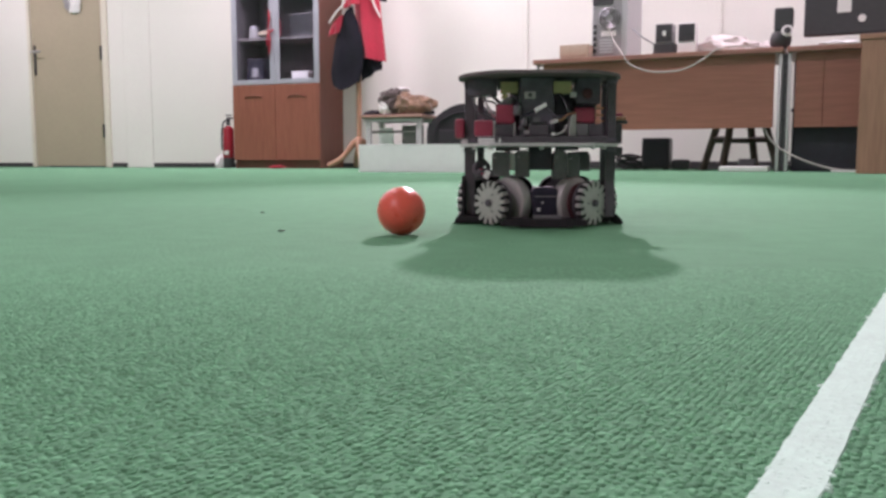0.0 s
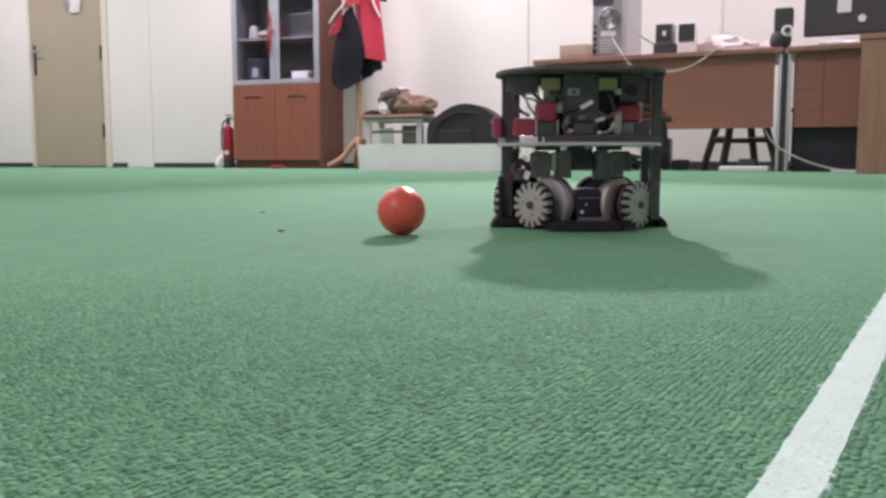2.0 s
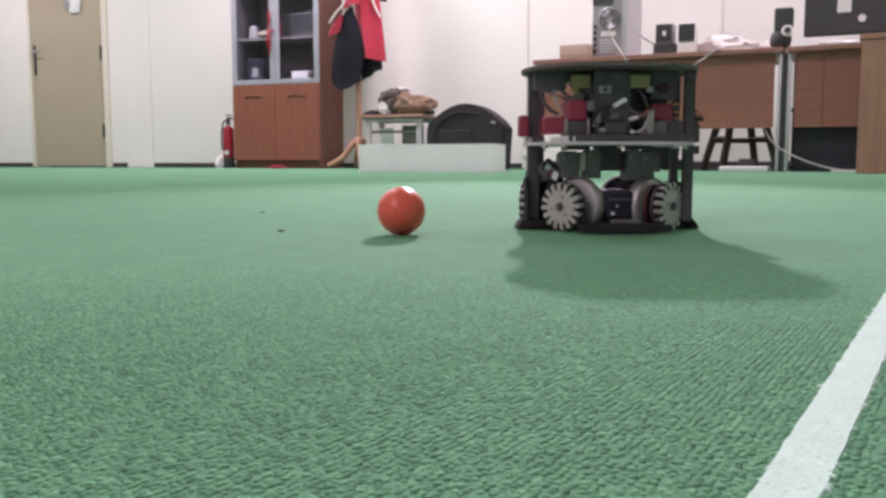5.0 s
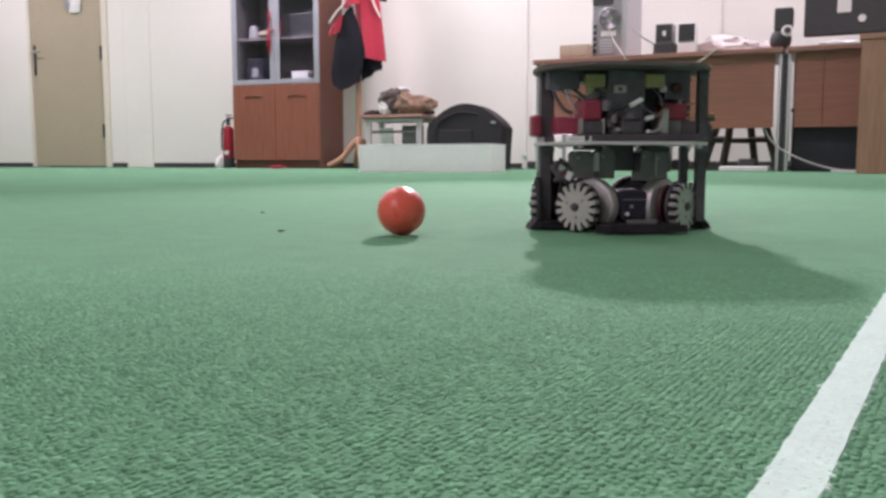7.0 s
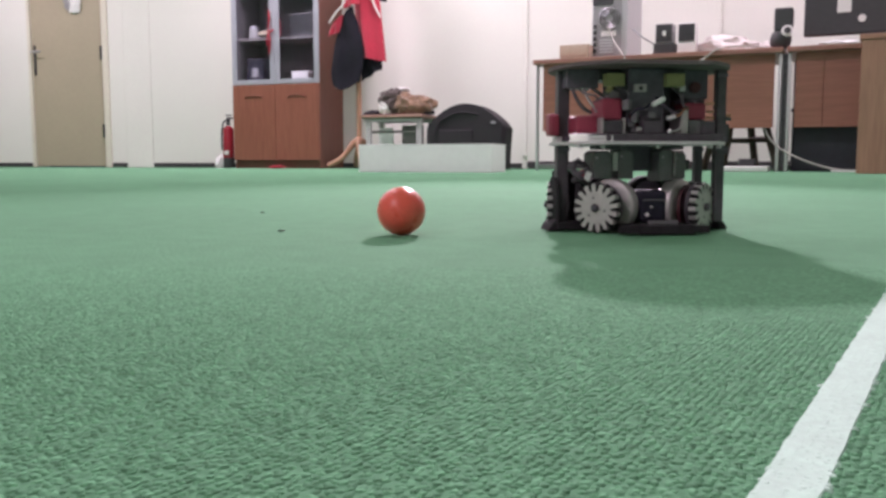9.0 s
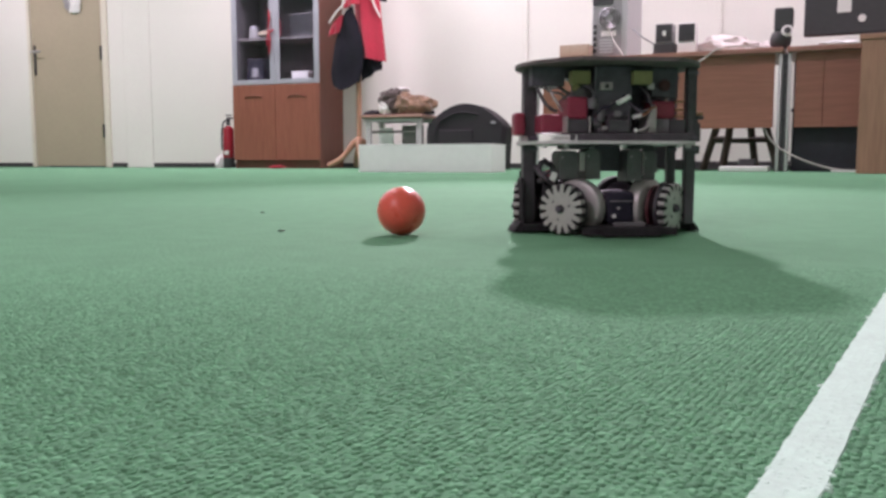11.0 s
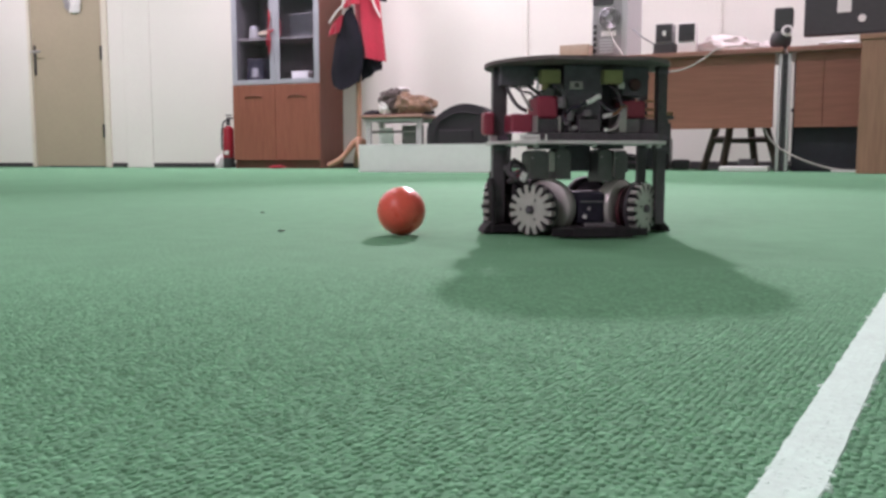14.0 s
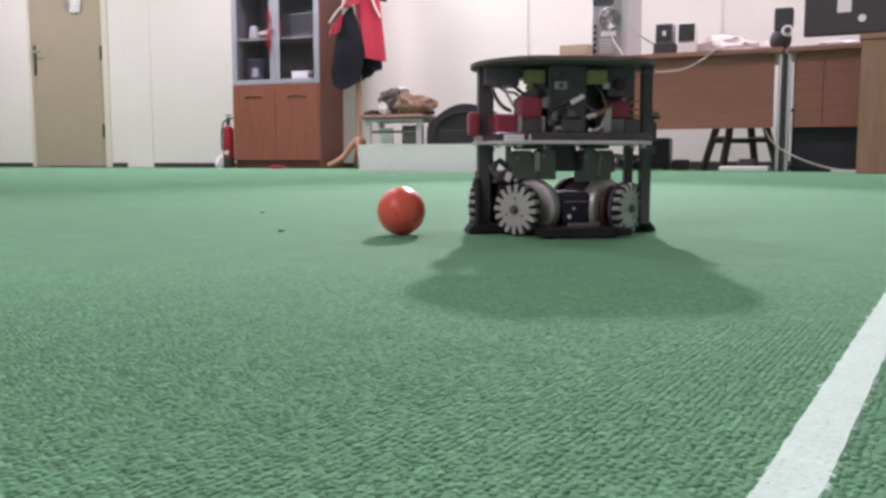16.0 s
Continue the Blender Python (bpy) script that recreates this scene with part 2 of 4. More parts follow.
# ---- the room ----
def build_room():
    u0, u1, v1 = -6.2, 6.0, 9.6
    floor = part("floor", block(u0, u1, -v1, 0, -0.1, 0), CARPET, None, "green needle-felt carpet floor, slightly worn", ROOM)
    tagged(floor, category="floor", kind="structure")
    wall = thing("wall_north", ROOM, "white painted back wall with dark skirting", "wall", kind="structure")
    d0, d1, dh = -4.50, -3.52, 2.12
    part("wall_panel", block(u0, d0, 0, 0.2, 0, CEIL), PAINT, wall)
    part("wall_panel", block(d1, u1, 0, 0.2, 0, CEIL), PAINT, wall)
    part("wall_panel", block(d0, d1, 0, 0.2, dh, CEIL), PAINT, wall)
    part("pilaster", block(-3.30, -2.99, -0.009, -0.002, 0, CEIL, 0.006), PAINT, wall)
    part("cable_trunking", block(0.70, 0.735, -0.022, -0.002, 0.1, CEIL, 0.004), PAINT, wall)
    part("cable_trunking", block(2.19, 2.225, -0.022, -0.002, 0.95, CEIL, 0.004), PAINT, wall)
    part("skirting", block(u0, d0 - 0.01, -0.014, -0.002, 0.003, 0.045, 0.003), DARK_SKIRT, wall)
    part("skirting", block(d1 + 0.04, -3.305, -0.014, -0.002, 0.003, 0.045, 0.003), DARK_SKIRT, wall)
    part("skirting", block(-2.985, 0.695, -0.014, -0.002, 0.003, 0.045, 0.003), DARK_SKIRT, wall)
    part("skirting", block(0.74, u1, -0.014, -0.002, 0.003, 0.06, 0.003), DARK_SKIRT, wall)
    for nm, b in (("wall_west", (u0 - 0.2, u0, -v1, 0.2)), ("wall_east", (u1, u1 + 0.2, -v1, 0.2)), ("wall_south", (u0 - 0.2, u1 + 0.2, -v1 - 0.2, -v1))):
        w = part(nm, block(*b, 0, CEIL), PAINT, None, "plain white painted wall", ROOM)
        tagged(w, category="wall", kind="structure")
    c = part("ceiling", block(u0 - 0.2, u1 + 0.2, -v1 - 0.2, 0.2, CEIL, CEIL + 0.15), CEILING, None, "plain white ceiling", ROOM)
    tagged(c, category="ceiling", kind="structure")
    # door
    door = thing("door_1", ROOM, "closed khaki painted door in a cream frame", "door", kind="structure")
    part("door_frame", block(d0, d0 + 0.035, -0.012, 0.12, 0, dh, 0.004), FRAME_PAINT, door)
    part("door_frame", block(d1 - 0.035, d1 + 0.03, -0.02, 0.12, 0, dh, 0.004), FRAME_PAINT, door)
    part("door_frame", block(d0 + 0.037, d1 - 0.037, -0.012, 0.12, dh - 0.05, dh - 0.001, 0.004), FRAME_PAINT, door)
    leaf = part("door_leaf", block(d0 + 0.038, d1 - 0.038, 0.005, 0.05, 0.012, dh - 0.054, 0.003), DOOR_PAINT, door)
    hb = block(d0 + 0.065, d0 + 0.095, -0.004, 0.004, 0.93, 1.23, 0.003)
    part("handle_plate", hb, DARK_METAL, leaf, "long dark metal handle plate")
    hb = rod(0.009, 0.05, pose(d0 + 0.08, -0.029, 1.16, 90), 12)
    block(d0 + 0.07, d0 + 0.20, -0.056, -0.042, 1.15, 1.172, 0.005, hb)
    part("door_handle", hb, STEEL, leaf, "brushed metal lever handle")
    for z in (0.36, 1.12, 1.85):
        part("hinge", rod(0.017, 0.13, pose(d1 - 0.046, -0.012, z), 10, 0.003), DARK_METAL, door)
    sw = thing("light_switch", room(-4.965, 0.0, 1.40), "small grey light switch on the white wall", "light switch")
    part("plate", block(-0.045, 0.045, -0.012, -0.002, 0, 0.085, 0.003), GREY_METAL, sw)
    part("rocker", block(-0.018, 0.018, -0.017, -0.0125, 0.02, 0.065, 0.002), PAPER, sw)
    # paper ornament hanging on the door
    orn = thing("door_ornament", room(-3.88, 0.01, 1.50), "crumpled white and grey paper ornament hanging on the door", "ornament")
    part("paper", lump(0.075, 0.02, 0.10, 0.35, 2.2, 3.3, at=(0, 0, 0.12)), PAPER, orn, smooth=True)
    part("paper", lump(0.055, 0.015, 0.07, 0.4, 2.5, 7.3, at=(-0.06, -0.004, 0.13)), GREY_PLASTIC, orn, smooth=True)
    # lamps out of view overhead: added fill panels, spot set by the robot's shadow
    for u, v, watts in FILL_PANELS:
        lamp = thing("fill_panel", room(u, v, CEIL), "unseen square white ceiling panel added as fill light", "ceiling light", "ceiling lights")
        part("frame", block(-0.31, 0.31, -0.31, 0.31, -0.05, -0.003, 0.006), WHITE_BOARD, lamp)
        part("diffuser", block(-0.28, 0.28, -0.28, 0.28, -0.056, -0.0505, 0.002), TUBE, lamp)
        area_lamp("fill_panel_glow", room(u, v, CEIL - 0.065), 0.55, 0.55, watts, (1.0, 0.97, 0.93))
    k = thing("spot_lamp", Matrix.Translation(KEY_AT), "round white lamp hanging from the ceiling", "lamp")
    part("shade", rod(0.17, 0.05, pose(0, 0, 0.185), 28, 0.01, r2=0.1), WHITE_BOARD, k)
    part("rod", rod(0.008, CEIL - KEY_AT[2] - 0.212, pose(0, 0, 0.211 + (CEIL - KEY_AT[2] - 0.212) / 2), 8), STEEL, k)
    data = bpy.data.lights.new("spot_lamp_glow", "SPOT")
    data.shadow_soft_size, data.energy, data.color, data.spot_size, data.spot_blend = 0.095, KEY_WATTS, (1.0, 0.97, 0.93), radians(25), 1.0
    ob = new("spot_lamp_glow", data)
    ob.matrix_world = look(KEY_AT, (0.12, 0.9, 0.0))


LINE_DIR = Vector((0.159, 0.255, 0)).normalized()
LINE_AT = Vector((0.0663, 0.1588, 0))


def build_line():
    # field line, 10 mm wide, painted on the carpet
    a = math.degrees(math.atan2(LINE_DIR.y, LINE_DIR.x))
    bm = bmesh.new()
    n, w = 400, 0.0064
    rows = []
    for i in range(n + 1):
        x = -0.25 + 2.6 * i / n
        e1 = w + 0.0008 * noise.noise(Vector((x * 160, 0.0, 1.0)))
        e2 = w + 0.0008 * noise.noise(Vector((x * 160, 9.0, 1.0)))
        rows.append([bm.verts.new(p) for p in ((x, e1, 0.0), (x, e1 - 0.0004, 0.0006), (x, -e2 + 0.0004, 0.0006), (x, -e2, 0.0))])
    for r, q in zip(rows, rows[1:]):
        for j in range(3):
            bm.faces.new((r[j], r[j + 1], q[j + 1], q[j]))
    ob = part("field_line", bm, LINE, None, "white field marking line on the green carpet", pose(*LINE_AT, 0, 0, a))
    tagged(ob, category="field line", kind="structure")
    return ob


def build_tufts():
    """The carpet's looped pile where it lies close to the lens: small uneven domes in slanting rows."""
    rng = np.random.default_rng(4)
    across, along = 0.00235, 0.00205
    c, sn = math.cos(radians(32)), math.sin(radians(32))
    ii, jj = np.meshgrid(np.arange(-420, 421), np.arange(-420, 421), indexing="ij")
    p = ii.ravel() * across + rng.normal(0, 0.00034, ii.size)
    q = (jj.ravel() + 0.5 * (ii.ravel() % 2)) * along + rng.normal(0, 0.00042, ii.size)
    x, y = p * c + q * sn, -p * sn + q * c
    keep = (y > 0.125) & (y < 0.52) & (np.abs(x) < 0.56 * y + 0.03)
    x, y = x[keep], y[keep]
    n = len(x)
    side = np.abs((x - LINE_AT.x) * LINE_DIR.y - (y - LINE_AT.y) * LINE_DIR.x) + rng.normal(0, 0.00018, n)
    lumpy = 0.5 + 0.5 * np.sin(x * 820 + 2.6 * np.sin(y * 330)) * np.sin(y * 760 + 2.4 * np.sin(x * 290))
    fade = np.clip((0.54 - y) / 0.36, 0, 1) ** 1.6 * np.clip(0.70 + (y - 0.14) * 2.5, 0, 1)
    high = (0.00013 + 0.00040 * rng.random(n) ** 1.3 + 0.00028 * lumpy) * fade
    wide = 0.00100 + 0.00050 * rng.random(n)
    long = wide * (0.95 + 0.5 * rng.random(n))
    turn = radians(58) + rng.normal(0, 0.5, n)
    tilt = rng.normal(0, 0.00022, (n, 2))
    k = 7
    ang = np.arange(k) * 2 * math.pi / k
    for white, mat, name in ((False, PILE, "carpet_pile"), (True, LINE, "line_pile")):
        pick = (side < 0.0064) == white
        m = int(pick.sum())
        X, Y, H, W, L, T, D = x[pick], y[pick], high[pick] * (0.3 if white else 1.0) + (0.0006 if white else 0.0), wide[pick], long[pick], turn[pick], tilt[pick]
        verts = np.zeros((m, 2 * k + 1, 3))
        for ring, (r, h) in enumerate(((1.0, 0.0), (0.68, 0.72))):
            u, v = L[:, None] * r * np.cos(ang), W[:, None] * r * np.sin(ang)
            o = slice(ring * k, ring * k + k)
            verts[:, o, 0] = X[:, None] + u * np.cos(T)[:, None] - v * np.sin(T)[:, None] + ring * D[:, :1]
            verts[:, o, 1] = Y[:, None] + u * np.sin(T)[:, None] + v * np.cos(T)[:, None] + ring * D[:, 1:]
            verts[:, o, 2] = (H * h)[:, None] if ring else -0.0004
        verts[:, -1, 0], verts[:, -1, 1], verts[:, -1, 2] = X + D[:, 0], Y + D[:, 1], H
        tri = []
        for i in range(k):
            j = (i + 1) % k
            tri += [(i, j, k + j), (i, k + j, k + i), (k + i, k + j, 2 * k)]
        faces = (np.array(tri)[None] + (np.arange(m) * (2 * k + 1))[:, None, None]).reshape(-1, 3)
        me = bpy.data.meshes.new(name)
        me.from_pydata(verts.reshape(-1, 3), [], faces)
        me.polygons.foreach_set("use_smooth", [True] * len(me.polygons))
        me.materials.append(mat)
        ob = new(name, me)
        tagged(ob, "white painted carpet loops of the field line" if white else "short green looped carpet pile", "carpet pile", kind="stuff")


# ---- things along the back wall ----
def build_cabinet():
    # front at v 0.45, width 0.84
    c = thing("cabinet", room(-1.358, 0.0), "tall reddish-brown wooden cabinet with grey-framed glass doors", "cabinet")
    w, d, h, zg = 0.42, 0.45, 2.0, 0.715
    part("side_panel", block(-w, -w + 0.02, -d + 0.02, -0.005, 0, h, 0.002), CABINET_SIDE, c)
    part("side_panel", block(w - 0.02, w, -d + 0.02, -0.005, 0, h, 0.002), CABINET_SIDE, c)
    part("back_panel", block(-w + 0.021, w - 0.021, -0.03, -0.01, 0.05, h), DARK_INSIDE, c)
    part("top_panel", block(-w, w, -d + 0.02, -0.005, h + 0.001, h + 0.025, 0.002), CABINET_WOOD, c)
    part("shelf", block(-w + 0.021, w - 0.021, -d + 0.03, -0.031, zg - 0.035, zg - 0.012), CABINET_WOOD, c)
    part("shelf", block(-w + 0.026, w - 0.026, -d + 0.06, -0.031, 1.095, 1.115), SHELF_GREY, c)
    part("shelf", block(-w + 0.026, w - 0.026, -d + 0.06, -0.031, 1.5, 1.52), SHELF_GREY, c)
    # thin sheets added over the brown side panels to darken their inner faces
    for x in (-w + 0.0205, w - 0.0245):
        part("inner_dark_sheet", block(x, x + 0.004, -d + 0.03, -0.031, zg, h - 0.001), DARK_INSIDE, c)
    part("plinth", block(-w + 0.021, w - 0.021, -d + 0.045, -d + 0.06, 0, 0.068), CABINET_SIDE, c)
    for s in (-1, 1):
        x0, x1 = (-w, -0.001) if s < 0 else (0.001, w)
        lower = part("door", block(x0 + (0.001 if s > 0 else 0), x1 - (0.001 if s < 0 else 0), -d, -d + 0.018, 0.07, zg - 0.003, 0.002), CABINET_WOOD, c)
        mid = (x0 + x1) / 2
        part("handle", tube([(mid - 0.085, -d - 0.001, 0.600), (mid - 0.07, -d - 0.005, 0.612), (mid, -d - 0.006, 0.622), (mid + 0.07, -d - 0.005, 0.612), (mid + 0.085, -d - 0.001, 0.600)], 0.006), CABINET_WOOD, lower, "shallow curved wooden pull", smooth=True)
        upper = part("glass_door_frame", block(x0, x0 + 0.045, -d, -d + 0.02, zg, h, 0.003), ALU, c, "grey aluminium door frame")
        bm = block(x1 - 0.045, x1, -d, -d + 0.02, zg, h, 0.003)
        block(x0 + 0.0455, x1 - 0.0455, -d, -d + 0.02, zg, zg + 0.04, 0.003, bm)
        block(x0 + 0.0455, x1 - 0.0455, -d, -d + 0.02, h - 0.04, h, 0.003, bm)
        part("frame_rail", bm, ALU, upper, "grey aluminium door frame")
        pane = part("pane", block(x0 + 0.046, x1 - 0.046, -d + 0.008, -d + 0.013, zg + 0.041, h - 0.041), GLASS, upper, "clear glass pane")
        pane.visible_shadow = False
    # things on its shelves
    z1, z2 = zg - 0.012, 1.115
    t = thing("storage_box", room(-1.15, 0.34, z1), "small white carton on the cabinet shelf", "box")
    part("carton", block(-0.075, 0.075, -0.05, 0.05, 0, 0.105, 0.004), PAPER, t)
    part("lid", block(-0.078, 0.078, -0.053, 0.053, 0.1055, 0.118, 0.003), PAPER, t)
    t = thing("binder", room(-1.57, 0.3, z1), "dark blue folder standing on the cabinet shelf", "binder")
    part("cover", block(-0.10, 0.06, -0.08, 0.1, 0, 0.24, 0.004), R_BLUE, t)
    part("spine_label", block(-0.05, 0.01, -0.083, -0.0805, 0.08, 0.16), GREY_PLASTIC, t)
    t = thing("red_toolkit", room(-1.40, 0.36, z2), "red and orange plastic tool on the cabinet shelf", "tool")
    part("body", block(-0.02, 0.05, -0.03, 0.03, 0, 0.15, 0.012), RED_PAINT, t)
    part("arm", block(-0.15, -0.021, -0.03, 0.03, 0.02, 0.055, 0.01), CARDBOARD, t)
    t = thing("red_strap", room(-1.385, 0.459, 0.97), "red strap hanging on the cabinet door handle", "strap")
    bm = tube([(-0.012, -0.004, 0.36), (-0.008, -0.006, 0.29), (-0.016, -0.008, 0.20), (-0.004, -0.008, 0.10), (-0.010, -0.006, 0.0)], lambda q: 0.007 + 0.004 * math.sin(7 * q) ** 2)
    tube([(-0.02, -0.006, 0.185), (0.006, -0.009, 0.18), (0.03, -0.008, 0.20)], 0.010, bm=bm)
    tube([(0.0, -0.006, 0.18), (-0.03, -0.008, 0.13), (-0.026, -0.006, 0.06)], 0.006, bm=bm)
    part("strap", bm, RED_PAINT, t, smooth=True)
    t = thing("glass_jar", room(-1.64, 0.3, z2), "small grey jar on the cabinet shelf", "jar")
    part("jar", rod(0.045, 0.09, pose(0, 0, 0.045), 20, 0.008), GREY_METAL, t)
    part("lid", rod(0.04, 0.02, pose(0, 0, 0.101), 20, 0.004), STEEL, t)
    t = thing("equipment_case", room(-1.14, 0.22, z2), "dark equipment case on the cabinet shelf", "case")
    part("case", block(-0.15, 0.15, -0.1, 0.1, 0, 0.2, 0.01), BLACK_PLASTIC, t)
    part("handle", tube([(-0.05, 0, 0.2), (-0.04, 0, 0.23), (0.04, 0, 0.23), (0.05, 0, 0.2)], 0.008), GREY_PLASTIC, t)
    t = thing("slipper", room(-1.31, 0.52), "small flat orange-red slipper in front of the cabinet", "clutter")
    part("sole", lump(0.08, 0.045, 0.018, 0.2, 2, 1.1, flat=0.0, at=(0, 0, 0.01)), RED_PAINT, t, smooth=True)


def build_extinguisher():
    t = thing("fire_extinguisher", room(-1.935, 0.30), "red fire extinguisher standing on the floor by the cabinet", "fire extinguisher")
    bm = rod(0.047, 0.34, pose(0, 0, 0.17), 28, 0.012)
    ball(0.046, pose(0, 0, 0.34) @ Matrix.Diagonal((1, 1, 0.8, 1)), bm=bm)
    part("cylinder", bm, RED_PAINT, t, smooth=True)
    part("foot_ring", rod(0.050, 0.09, pose(0, 0, 0.046), 28, 0.004), BLACK_PLASTIC, t)
    bm = rod(0.018, 0.06, pose(0, 0, 0.41), 14, 0.003)
    block(-0.012, 0.045, -0.011, 0.011, 0.435, 0.450, 0.003, bm)
    block(-0.020, 0.035, -0.009, 0.009, 0.462, 0.474, 0.003, bm)
    part("valve", bm, DARK_METAL, t)
    part("hose", tube([(-0.01, -0.012, 0.42), (-0.03, -0.032, 0.40), (-0.038, -0.044, 0.3), (-0.036, -0.048, 0.16)], 0.008), BLACK_PLASTIC, t)
    part("label", block(-0.012, 0.028, -0.0545, -0.040, 0.12, 0.155, 0.004), WHITE_CLOTH, t, "small pale label")
    p = thing("crumpled_paper", room(-2.045, 0.26), "crumpled white plastic sheet leaning by the skirting", "paper")
    part("sheet", lump(0.055, 0.05, 0.08, 0.45, 2.2, 5.1, flat=0.0, at=(0, 0, 0.03)), PAPER, p, smooth=True)


def build_coat_stand():
    c = thing("coat_stand", room(-0.585, 0.42), "wooden coat stand with curved feet beside the cabinet", "coat stand")
    part("pole", rod(0.022, 1.72, pose(0, 0, 0.99), 16, 0.004), POLE_WOOD, c)
    foot = tube([(0, 0, 0.24), (-0.06, -0.02, 0.19), (-0.13, -0.06, 0.09), (-0.24, -0.10, 0.025)], lambda t: 0.032 - 0.012 * t, 10)
    f = part("foot", foot, POLE_WOOD, c, smooth=True)
    for a in (95, 190, 280):
        g = new("foot", f.data)
        g.parent = c
        g.matrix_basis = pose(0, 0, 0, 0, 0, a)
    for a in (20, 110, 200, 290):
        part("hook", tube([(0.02, 0, 1.72), (0.09, 0, 1.74), (0.13, 0, 1.81)], 0.011), POLE_WOOD, c, m=pose(0, 0, 0, 0, 0, a))
    # jacket hanging from it: a draped hollow body in panels
    j = thing("jacket", room(-0.535, 0.42), "red and black sports jacket with white piping on a coat stand", "jacket")

    def panel(name, mat, xs, z0, z1, y, depth, seed, lean=0.0):
        bm = bmesh.new()
        n, q = 14, 18
        grid = []
        for i in range(n + 1):
            a = i / n
            col = []
            for k in range(q + 1):
                b = k / q
                lo, hi = xs(b)
                x = lo + (hi - lo) * a
                z = z0(a) + (z1(a) - z0(a)) * b
                bulge = math.sin(math.pi * a) * depth
                fold = 0.018 * math.sin(9 * a + 2 * b + seed) * (1 - 0.6 * b) + 0.02 * noise.noise(Vector((a * 3, b * 3, seed)))
                col.append((x, y - bulge + fold, z))
            grid.append(col)
        front = [[bm.verts.new(p) for p in col] for col in grid]
        back = [[bm.verts.new((p[0], p[1] + 0.022, p[2])) for p in col] for col in grid]
        for i in range(n):
            for k in range(q):
                bm.faces.new((front[i][k], front[i + 1][k], front[i + 1][k + 1], front[i][k + 1]))
                bm.faces.new((back[i][k], back[i][k + 1], back[i + 1][k + 1], back[i + 1][k]))
        for i in range(n):
            bm.faces.new((front[i][0], back[i][0], back[i + 1][0], front[i + 1][0]))
            bm.faces.new((front[i][q], front[i + 1][q], back[i + 1][q], back[i][q]))
        for k in range(q):
            bm.faces.new((front[0][k], front[0][k + 1], back[0][k + 1], back[0][k]))
            bm.faces.new((front[n][k], back[n][k], back[n][k + 1], front[n][k + 1]))
        return part(name, bm, mat, j, smooth=True)

    panel("red_back", RED_CLOTH, lambda b: (0.0 - 0.10 * b, 0.225 - 0.07 * b - 0.05 * b * b), lambda a: 0.90 - 0.045 * a, lambda a: 1.72, -0.07, 0.05, 1.0)
    panel("black_sleeve", BLACK_CLOTH, lambda b: (-0.235 - 0.035 * math.sin(math.pi * b) + 0.10 * b, 0.02 + 0.06 * math.sin(math.pi * min(1, b * 1.1)) - 0.06 * b), lambda a: 0.63 + 0.12 * abs(a - 0.45), lambda a: 1.16 + 0.14 * a, -0.13, 0.05, 2.0)
    panel("red_shoulder", RED_CLOTH, lambda b: (-0.24 + 0.05 * b, -0.14 + 0.05 * b), lambda a: 1.06 + 0.03 * a, lambda a: 1.17 + 0.06 * a, -0.165, 0.03, 3.0)
    panel("black_lining", BLACK_CLOTH, lambda b: (0.0, 0.165), lambda a: 0.71 + 0.09 * a, lambda a: 0.98, -0.04, 0.03, 4.0)
    panel("red_collar", RED_CLOTH, lambda b: (-0.10 + 0.04 * b, 0.02), lambda a: 1.28 + 0.03 * a, lambda a: 1.75, -0.15, 0.03, 5.0)
    panel("black_collar", BLACK_CLOTH, lambda b: (0.10, 0.20 - 0.02 * b), lambda a: 1.34, lambda a: 1.75, -0.02, 0.02, 6.0)
    part("piping", tube([(-0.215, -0.19, 1.165), (-0.15, -0.205, 1.235), (-0.085, -0.205, 1.30), (-0.05, -0.205, 1.40), (-0.045, -0.20, 1.6)], 0.009), WHITE_CLOTH, j, "white piping", smooth=True)
    part("piping", tube([(0.115, -0.125, 1.40), (0.15, -0.12, 1.30), (0.195, -0.10, 1.20)], 0.008), WHITE_CLOTH, j, "white piping", smooth=True)


